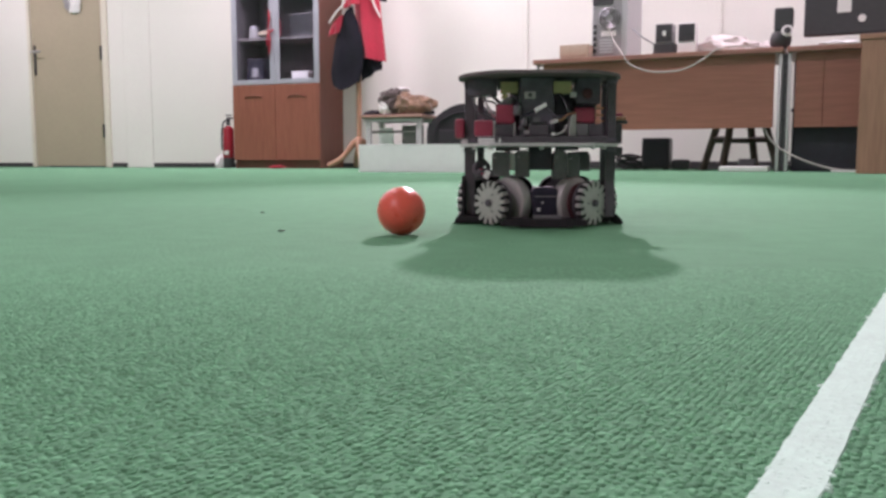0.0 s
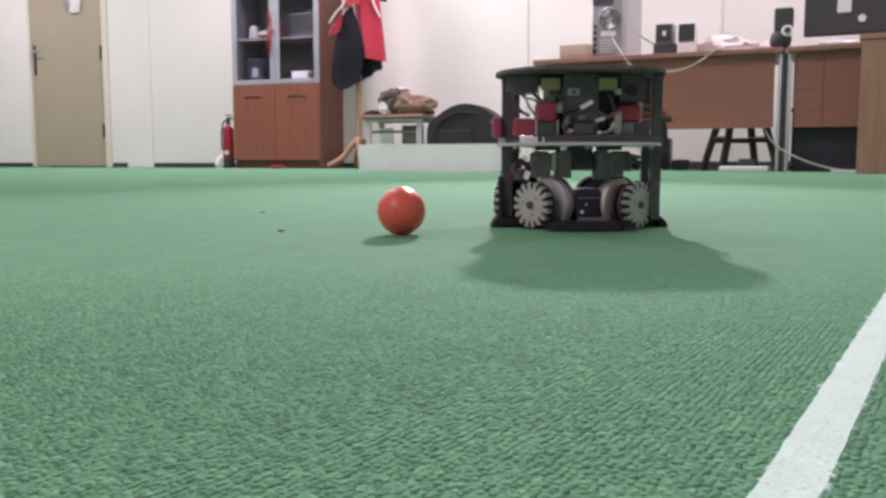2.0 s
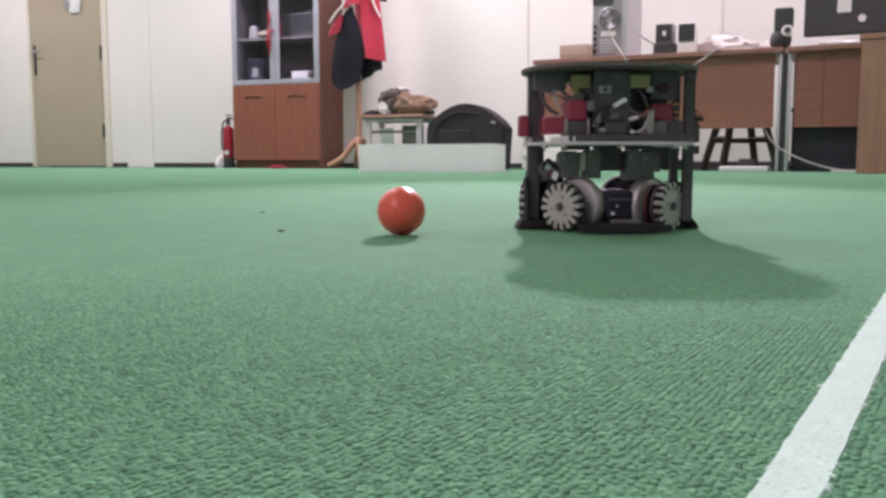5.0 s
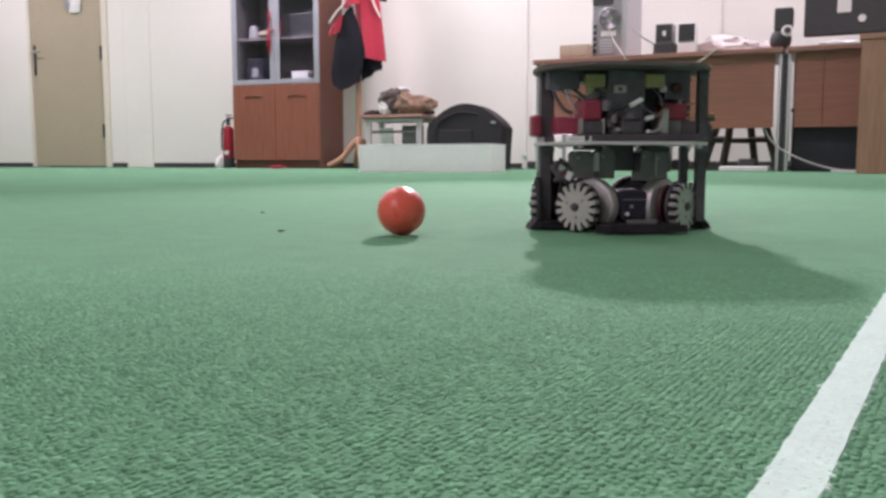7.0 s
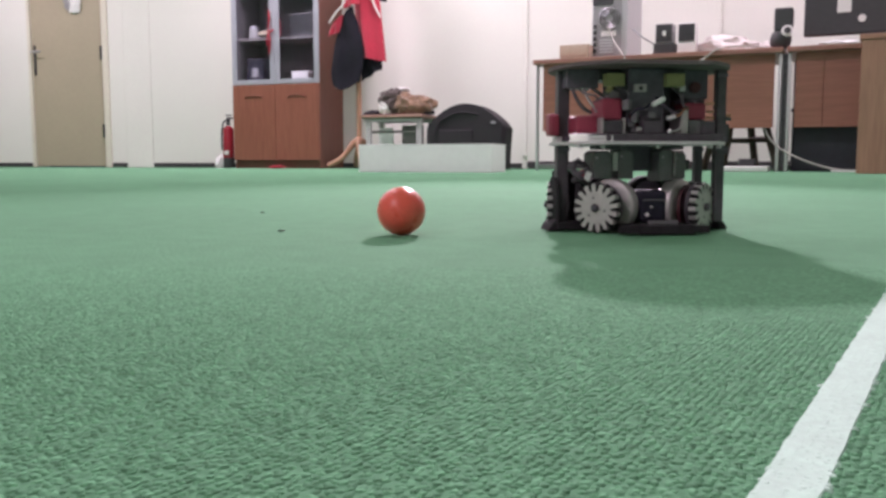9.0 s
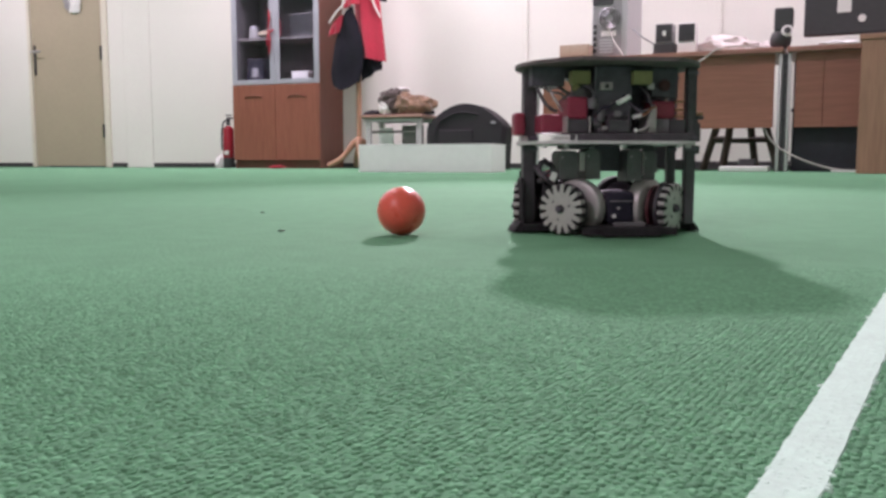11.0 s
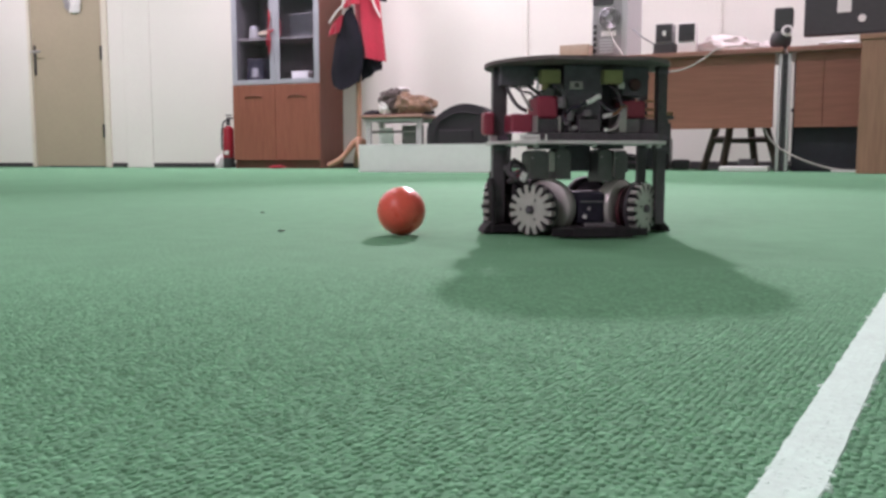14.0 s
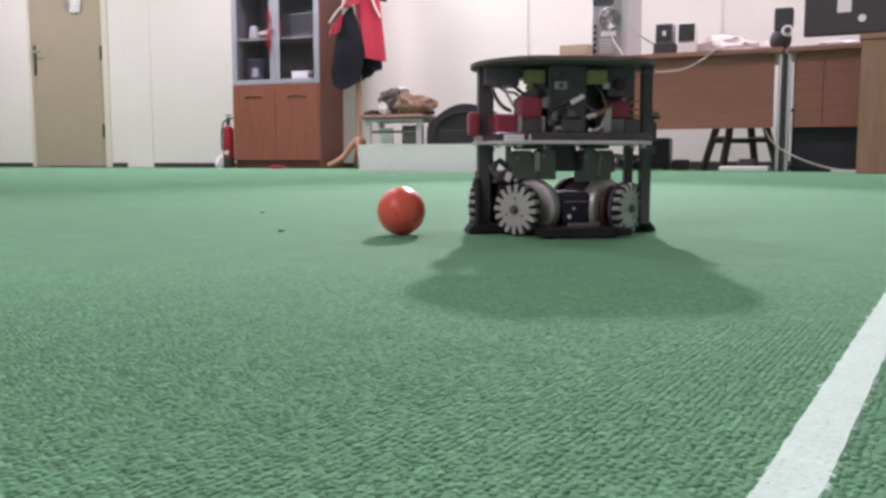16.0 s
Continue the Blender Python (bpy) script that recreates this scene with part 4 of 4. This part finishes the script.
def build_robot():
    r = thing("soccer_robot", pose(0.1, 0.85, 0), "small round black robot with omni wheels and open electronics decks", "robot")

    def box(name, x0, x1, y0, y1, z0, z1, mat, label="", bevel=0.0008, m=None):
        return part(name, block(x0, x1, y0, y1, z0, z1, bevel), mat, r, label, m)

    part("base_plate", prism(arc_plate(0.0880, 0.066, 0.0805, 0.072, notched=True), 0.0022, 0.0085), R_BASE_SHADED, r)
    box("skirt", -0.022, 0.030, -0.0755, -0.0722, 0.0012, 0.0095, R_BASE_SHADED)
    part("mid_plate", prism(arc_plate(0.0815, 0.064, 0.087, 0.064), 0.0800, 0.0828), R_ALU, r, "pale aluminium plate")
    part("top_plate", prism(arc_plate(0.0832, 0.066, 0.088, 0.072), 0.1490, 0.1522, bevel=0.0006), R_TOP, r, "dark felt-covered top plate")
    for x, y, w in ((-0.0712, 0.003, 0.0112), (-0.0600, 0.036, 0.0070), (0.0712, -0.026, 0.0090), (0.0712, 0.019, 0.0078)):
        for z0, z1 in ((0.0086, 0.0799), (0.0829, 0.1489)):
            box("post", x - w / 2, x + w / 2, y - w / 2, y + w / 2, z0, z1, R_BLACK)
        for z in (0.0764, 0.0865, 0.1440):
            box("post_collar", x - w / 2 - 0.0008, x + w / 2 + 0.0008, y - w / 2 - 0.0008, y - w / 2 - 0.0001, z - 0.0016, z + 0.0016, R_DARK, bevel=0.0003)
    # dark shields at the sides, flared at the foot
    for sx, top in ((-1, 0.050), (1, 0.036)):
        outline = [(-0.014, 0.0014), (0.020, 0.0014), (0.018, top - 0.010), (0.010, top), (-0.004, top), (-0.010, top - 0.008)]
        part("side_shield", prism(outline, 0.0, 0.003, m=Matrix.Translation((sx * 0.0780 - 0.0015, 0, 0)) @ pose(0, 0, 0, 90, 0, 90), bevel=0.0006), R_BASE_SHADED, r)
        flare = [(-0.0015, 0.0010), (0.0085, 0.0010), (0.0060, 0.0058), (0.0015, 0.0105), (-0.0015, 0.0110)]
        part("shield_foot", prism([(sx * a, b) for a, b in flare][::sx], -0.014, 0.016, m=Matrix.Translation((sx * 0.0795, 0, 0)) @ pose(0, 0, 0, 90), bevel=0.0005), R_BASE_SHADED, r)
    wheels = []
    for angle, x, y in WHEELS:
        w = omni_wheel(r)
        w.matrix_basis = wheel_rest(angle, x, y)
        wheels.append(w)
        front = angle < 0
        # far motors coloured dark so the light behind does not whiten them
        motor = part("motor", rod(0.0263, 0.014, None, 44, 0.004), R_MOTOR if front else R_BASE_SHADED, r, "round grey flat motor" if front else "round far motor, darkened in colour against the light behind", wheel_rest(angle, x, y, 0.0262 if front else 0.0295), smooth=True)
        part("motor_cap", rod(0.0165, 0.008, pose(0, 0, -0.0110), 30, 0.001), R_BLACK, motor, smooth=True)
        part("axle", rod(0.004, 0.012, pose(0, 0, 0.0140), 12), R_ALU, motor)
        part("bracket", rod(0.0205 if angle == -48 else 0.0120, 0.003, pose(0, 0, 0.0120), 36, 0.0005), R_DARK_RED if angle == -48 else R_BLACK, motor)
    # dark drums of the far pair of motors, seen between the near ones
    for x in (-0.0225, 0.0225):
        drum = part("motor_drum", rod(0.0208, 0.018, pose(x, 0.031, 0.0300, 90), 40, 0.003), R_BASE_SHADED, r, "dark round motor drum", smooth=True)
        part("drum_ring", rod(0.0160, 0.002, pose(x, 0.0208, 0.0300, 90), 32, 0.0006), R_DARK, drum, smooth=True)
    # dark plates added behind the near wheels, blocking light and the view through
    box("gap_plate", -0.0770, -0.0400, 0.0130, 0.0160, 0.0086, 0.0560, R_BASE_SHADED)
    box("gap_plate", 0.0400, 0.0770, 0.0060, 0.0090, 0.0086, 0.0440, R_BASE_SHADED)
    # lower deck: driver boxes hanging under the plate, with pale ribs
    for x0, x1, y0, z0, z1 in ((-0.0480, -0.0300, -0.022, 0.0490, 0.0748), (-0.0240, -0.0095, -0.022, 0.0490, 0.0762), (0.0145, 0.0282, -0.025, 0.0470, 0.0758), (0.0290, 0.0415, -0.022, 0.0490, 0.0745), (0.0380, 0.0560, 0.012, 0.0550, 0.0755)):
        body = part("driver_box", prism([(x0, z0), (x1, z0), (x1, z1 - 0.004), (x1 - 0.003, z1), (x0 + 0.003, z1), (x0, z1 - 0.003)], 0.0, 0.030, m=pose(0, y0 + 0.030, 0, 90), bevel=0.0008), R_BOX, r, "dark grey driver box")
        part("cover_screw", rod(0.0009, 0.0008, pose(x0 + 0.003, y0 - 0.0004, z1 - 0.0065, 90), 8), R_MOTOR, body)
    box("box_rib", -0.0296, -0.0246, -0.0235, -0.0080, 0.0560, 0.0738, R_MOTOR, "pale grey spacer", 0.001)
    box("box_rib", 0.0283, 0.0289, -0.0280, -0.0100, 0.0520, 0.0740, R_MOTOR, bevel=0.0002)
    box("spacer_top", -0.0440, -0.0200, -0.020, 0.004, 0.0760, 0.0797, R_BLACK)
    box("spacer_top", 0.0180, 0.0400, -0.020, 0.004, 0.0762, 0.0797, R_BLACK)
    box("centre_block", -0.0095, 0.0140, -0.004, 0.022, 0.0560, 0.0797, R_DARK)
    box("kicker_box", -0.0075, 0.0190, -0.036, 0.004, 0.0088, 0.0385, R_BLUE, "dark blue kicker box", 0.0045)
    box("kicker_rail", -0.0050, 0.0175, -0.0372, -0.0363, 0.0290, 0.0304, R_BOX, bevel=0.0003)
    box("kicker_rail", -0.0080, 0.0200, -0.0600, -0.0565, 0.0086, 0.0125, R_BOX, bevel=0.0008)
    part("screw", rod(0.0018, 0.002, pose(-0.0010, -0.0372, 0.0165, 90), 10), R_WHITE, r)
    part("screw", rod(0.0012, 0.002, pose(0.0030, -0.0372, 0.0235, 90), 10), R_MOTOR, r)
    box("front_bracket", -0.045, 0.045, 0.050, 0.058, 0.0086, 0.035, R_BLACK)
    part("dribbler", rod(0.007, 0.07, pose(0, 0.062, 0.030, 0, 90), 16, 0.001), RUBBER, r, smooth=True)
    # cable nest and pale plug by the near left post
    for i, pts in enumerate((((-0.062, -0.012, 0.0640), (-0.066, -0.020, 0.0560), (-0.060, -0.024, 0.0490), (-0.052, -0.016, 0.0450)),
                             ((-0.058, -0.004, 0.0660), (-0.052, -0.016, 0.0590), (-0.058, -0.022, 0.0520), (-0.064, -0.012, 0.0470)),
                             ((-0.066, -0.006, 0.0600), (-0.062, -0.022, 0.0540), (-0.054, -0.020, 0.0560), (-0.050, -0.010, 0.0520)))):
        part("wire", tube(pts, 0.0026, 8), R_BLACK, r)
    box("cable_plug", -0.0030, 0.0030, -0.002, 0.002, -0.0042, 0.0042, R_WHITE, "small pale plug", 0.0006, pose(-0.0535, -0.0225, 0.0515, 0, 20, 0))
    box("cable_plug", -0.0016, 0.0016, -0.002, 0.002, -0.0030, 0.0030, R_RED, "", 0.0005, pose(-0.0588, -0.0228, 0.0545, 0, -15, 0))
    # upper deck
    box("lower_board", -0.046, 0.064, -0.053, 0.004, 0.0832, 0.0898, R_BLACK)
    box("main_board", -0.030, 0.0600, 0.006, 0.010, 0.0834, 0.1400, R_DARK, bevel=0.0005)
    box("processor_box", -0.0205, 0.0135, -0.036, 0.004, 0.0900, 0.1486, R_DARK, bevel=0.0015)
    box("heat_sink", -0.0120, 0.0070, -0.052, -0.0365, 0.0900, 0.1010, R_BLACK, bevel=0.001)
    for i in range(6):
        box("heat_fin", -0.0112 + 0.0031 * i, -0.0100 + 0.0031 * i, -0.0515, -0.0370, 0.1011, 0.1045, R_BLACK, bevel=0.0002)
    box("top_bracket", 0.0140, 0.0345, -0.030, 0.004, 0.1446, 0.1486, R_BLACK)
    box("top_bracket", 0.0365, 0.0610, -0.022, 0.018, 0.1230, 0.1488, R_DARK)
    box("top_bracket", -0.0730, -0.0430, -0.018, 0.012, 0.1320, 0.1488, R_DARK)
    box("top_bracket", -0.0425, -0.0210, -0.018, 0.012, 0.1390, 0.1488, R_BLACK)
    for x0, y0, z0 in ((-0.0400, -0.032, 0.1330), (0.0122, -0.043, 0.1322)):
        con = box("connector", x0, x0 + 0.0172, y0, y0 + 0.012, z0, z0 + 0.0115, R_YELLOW, "yellow connector", 0.0006)
        for i in range(4):
            part("connector_pin", block(x0 + 0.0020 + 0.0038 * i, x0 + 0.0040 + 0.0038 * i, y0 - 0.0006, y0 - 0.0001, z0 + 0.0012, z0 + 0.0034, 0.0002), R_YELLOW, con)
    part("knob", rod(0.0032, 0.006, pose(-0.0355, -0.027, 0.1300, 0, 25), 14, 0.0008), R_YELLOW, r, "small yellow knob", smooth=True)
    box("tan_block", 0.0300, 0.0360, -0.030, -0.024, 0.1290, 0.1345, R_ALU, "small pale block", 0.0006)
    part("dark_button", rod(0.0052, 0.004, pose(0.0475, -0.0240, 0.1330, 90), 20, 0.0008), R_DARK_RED, r, "dark red round button", smooth=True)
    sock = box("camera_socket", -0.0165, -0.0055, -0.0405, -0.0366, 0.1272, 0.1340, R_MOTOR, "grey square socket", 0.0005)
    part("hole", block(-0.0128, -0.0092, -0.0412, -0.0406, 0.1288, 0.1324, 0.0002), R_BLACK, sock)
    box("cable_plug", -0.0062, 0.0062, -0.0025, 0.0025, -0.0018, 0.0018, R_WHITE, "small white plug", 0.0005, pose(-0.0014, -0.0585, 0.1175, 0, -28, 10))
    box("cable_plug", -0.0040, 0.0040, -0.002, 0.002, -0.0017, 0.0017, R_ALU, "small pale plug", 0.0004, pose(0.0118, -0.0555, 0.1040, 0, -15, 0))
    part("indicator", ball(0.0019, pose(0.0113, -0.0545, 0.0918), 12, 8), R_WHITE, r, "small white indicator", smooth=True)
    part("wire", tube([(0.0125, -0.0535, 0.0915), (0.0180, -0.0540, 0.0925), (0.0225, -0.0530, 0.0960), (0.0245, -0.0500, 0.1010)], 0.0011, 6), R_MOTOR, r)
    part("capacitor", rod(0.0042, 0.009, pose(-0.0235, -0.0400, 0.1155), 18, 0.0006), R_BOX, r, "grey round capacitor", smooth=True)
    part("capacitor", rod(0.0034, 0.010, pose(-0.0165, -0.0420, 0.1050), 18, 0.0006), R_BOX, r, "dark grey capacitor", smooth=True)
    box("chip", -0.0080, -0.0015, -0.0535, -0.0521, 0.1036, 0.1086, R_BOX, bevel=0.0003)
    box("chip", -0.0165, -0.0115, -0.0475, -0.0460, 0.0925, 0.0955, R_MOTOR, bevel=0.0003)
    # red packs on the near left, with the dark cradle under the taller one
    box("battery", -0.0665, -0.0470, -0.030, 0.006, 0.0905, 0.1066, R_RED, "red battery pack", 0.002)
    box("battery", -0.0445, -0.0262, -0.036, 0.000, 0.1024, 0.1215, R_RED, "red battery pack", 0.002)
    box("battery_cradle", -0.0455, -0.0275, -0.042, -0.002, 0.0902, 0.1018, R_BLACK)
    for x in (-0.0470, -0.0268):
        box("cradle_side", x, x + 0.0014, -0.043, -0.004, 0.0900, 0.1040, R_MOTOR, bevel=0.0003)
    part("pack_fold", prism([(-0.0450, 0.1206), (-0.0290, 0.1206), (-0.0262, 0.1275), (-0.0330, 0.1300)], 0.0, 0.020, m=pose(0, -0.010, 0, 90), bevel=0.0006), R_BOX, r, "brown-grey folded tape")
    # relay on the near right, grey housing with a curved edge, copper terminals
    box("relay", 0.0335, 0.0545, -0.034, -0.008, 0.1030, 0.1185, R_RED, "red plastic module", 0.0025)
    part("relay_housing", prism([(0.0275, 0.0900), (0.0350, 0.0900), (0.0350, 0.1130), (0.0325, 0.1125), (0.0292, 0.1080), (0.0278, 0.1000)], 0.0, 0.028, m=pose(0, -0.012, 0, 90), bevel=0.0006), R_MOTOR, r, "grey curved housing")
    box("relay_base", 0.0352, 0.0475, -0.038, -0.010, 0.0900, 0.1025, R_BOX, bevel=0.001)
    box("relay_base", 0.0480, 0.0630, -0.036, -0.010, 0.0900, 0.1022, R_BLACK, bevel=0.001)
    for z in (0.1042, 0.1098, 0.1170):
        box("terminal", 0.0548, 0.0630, -0.0330, -0.0290, z, z + 0.0022, R_COPPER, bevel=0.0004)
    box("side_module", -0.0866, -0.0768, -0.010, 0.006, 0.0885, 0.1090, R_RED, "red side module", 0.0025)
    box("side_module_clip", -0.0800, -0.0735, -0.006, 0.004, 0.0829, 0.0882, R_ALU, "pale clip", 0.0006)
    box("side_plug", 0.0770, 0.0905, -0.012, -0.004, 0.1035, 0.1068, R_BLACK)
    box("side_plug", 0.0780, 0.0890, -0.014, -0.006, 0.1070, 0.1108, R_COPPER, "orange plug", 0.0012)
    box("side_clip", 0.0770, 0.0835, -0.022, 0.004, 0.0831, 0.1000, R_BLACK, bevel=0.001)
    box("side_clip", 0.0770, 0.0850, -0.018, 0.000, 0.0720, 0.0798, R_BLACK, bevel=0.001)
    box("side_block", 0.0762, 0.0852, -0.012, 0.004, 0.1002, 0.1032, R_BLACK)
    box("side_block", 0.0764, 0.0868, -0.004, 0.006, 0.1112, 0.1150, R_RED, "dark red side block", 0.0015)
    lab = box("label", -0.0115, 0.0115, -0.0006, 0.0006, 0, 0.0050, R_WHITE, "white printed label strip", 0.0002, pose(-0.0512, -0.0500, 0.0829, 0, 0, -14))
    part("print_bar", block(-0.0085, 0.0085, -0.0010, -0.00065, 0.0018, 0.0028), R_MOTOR, lab)
    # wires over the gap on the left, and loose leads over the boards
    for pts, rad, mat in ((((-0.0690, -0.022, 0.1300), (-0.0655, -0.026, 0.1210), (-0.0600, -0.028, 0.1130), (-0.0520, -0.026, 0.1090)), 0.0017, R_BLACK),
                          (((-0.0560, -0.014, 0.1330), (-0.0545, -0.020, 0.1240), (-0.0505, -0.024, 0.1160), (-0.0460, -0.022, 0.1100)), 0.0013, R_MOTOR),
                          (((-0.0480, -0.012, 0.1330), (-0.0450, -0.022, 0.1280), (-0.0400, -0.026, 0.1230), (-0.0380, -0.020, 0.1190)), 0.0017, R_BLACK),
                          (((-0.0610, -0.010, 0.1330), (-0.0560, -0.018, 0.1270), (-0.0480, -0.022, 0.1250), (-0.0420, -0.018, 0.1210)), 0.0011, R_BOX),
                          (((-0.0290, -0.030, 0.1320), (-0.0245, -0.040, 0.1270), (-0.0225, -0.042, 0.1200)), 0.0012, R_DARK),
                          (((0.0180, -0.038, 0.1320), (0.0220, -0.050, 0.1240), (0.0260, -0.050, 0.1140), (0.0310, -0.044, 0.1140)), 0.0011, R_BLACK),
                          (((0.0060, -0.042, 0.1180), (0.0100, -0.052, 0.1120), (0.0160, -0.054, 0.1080), (0.0270, -0.046, 0.1090)), 0.0010, R_DARK),
                          (((0.0150, -0.050, 0.1045), (0.0200, -0.054, 0.1060), (0.0260, -0.050, 0.1110), (0.0340, -0.040, 0.1130)), 0.0011, R_COPPER),
                          (((-0.0060, -0.056, 0.1165), (-0.0120, -0.054, 0.1120), (-0.0170, -0.048, 0.1110), (-0.0200, -0.042, 0.1060)), 0.0011, R_BLUE)):
        part("wire", tube(pts, rad, 7, steps=6), mat, r, smooth=True)
    rng = random.Random(11)
    for i in range(30):
        x, z = rng.uniform(-0.019, 0.058), rng.uniform(0.092, 0.121)
        w, h, dpt = rng.uniform(0.0010, 0.0036), rng.uniform(0.0008, 0.0028), rng.uniform(0.0015, 0.004)
        y = -0.0362 if x < 0.0120 else 0.0058
        mat = rng.choice((R_DARK, R_BLACK, R_BOX, R_BOX, R_DARK_RED, R_BLUE, R_DARK))
        box("component", x - w, x + w, y - dpt, y, z - h, z + h, mat, bevel=0.0003)
    for x, y in ((-0.050, -0.0540), (0.0, -0.0570), (0.050, -0.0540), (0.062, -0.046), (-0.066, -0.040)):
        part("bolt", rod(0.0024, 0.003, pose(x, y, 0.0783), 10, 0.0004), R_ALU, r)
    box("edge_strip", 0.0170, 0.0480, -0.0606, -0.0602, 0.0796, 0.0826, R_WHITE, "pale strip along the plate edge", 0.0001)
    return r, wheels


# the robot's way: seconds, x, y, heading in degrees
ROUTE = [
    (0.0, 0.0994, 0.8930, -2.69),
    (0.5, 0.1162, 0.8803, -1.62),
    (1.0, 0.1242, 0.8699, -0.82),
    (1.5, 0.1325, 0.8622, -0.50),
    (2.0, 0.1358, 0.8560, -0.62),
    (2.5, 0.1395, 0.8507, -0.81),
    (3.0, 0.1441, 0.8455, -0.83),
    (3.5, 0.1482, 0.8402, -0.64),
    (4.0, 0.1524, 0.8348, -0.09),
    (6.5, 0.1667, 0.8252, 3.37),
    (7.0, 0.1695, 0.8238, 4.28),
    (7.5, 0.1722, 0.8220, 5.11),
    (8.0, 0.1762, 0.8196, 6.05),
    (8.5, 0.1796, 0.8165, 7.02),
    (9.0, 0.1831, 0.8133, 7.69),
    (10.3, 0.1700, 0.8009, 7.11),
    (11.5, 0.1362, 0.7885, 5.93),
    (12.0, 0.1282, 0.7865, 6.01),
    (12.5, 0.1243, 0.7853, 6.49),
    (13.0, 0.1241, 0.7845, 7.42),
    (13.5, 0.1236, 0.7843, 7.95),
    (14.0, 0.1210, 0.7849, 7.89),
    (14.5, 0.1181, 0.7855, 7.65),
    (15.0, 0.1158, 0.7858, 7.50),
    (15.5, 0.1124, 0.7859, 7.37),
    (16.0, 0.1082, 0.7860, 7.08),
]


def motions():
    walk(ROBOT, [(t, pose(x, y, 0, 0, 0, a)) for t, x, y, a in ROUTE])
    for w, (angle, wx, wy) in zip(ROBOT_WHEELS, WHEELS):
        arm = wx * math.cos(radians(angle)) + wy * math.sin(radians(angle))
        turn, rows, last = 0.0, [], None
        for t, x, y, a in ROUTE:
            if last is not None:
                _, px, py, pa = last
                b = radians((a + pa) / 2 + angle)
                along = -(x - px) * math.sin(b) + (y - py) * math.cos(b) + arm * radians(a - pa)
                turn -= math.degrees(along / WHEEL_R)
            rows.append((t, wheel_rest(angle, wx, wy) @ pose(0, 0, 0, 0, 0, turn)))
            last = (t, x, y, a)
        walk(w, rows)


build_room()
build_line()
build_tufts()
build_cabinet()
build_extinguisher()
build_coat_stand()
build_low_things()
build_desks()
build_ball()
ROBOT, ROBOT_WHEELS = build_robot()
motions()
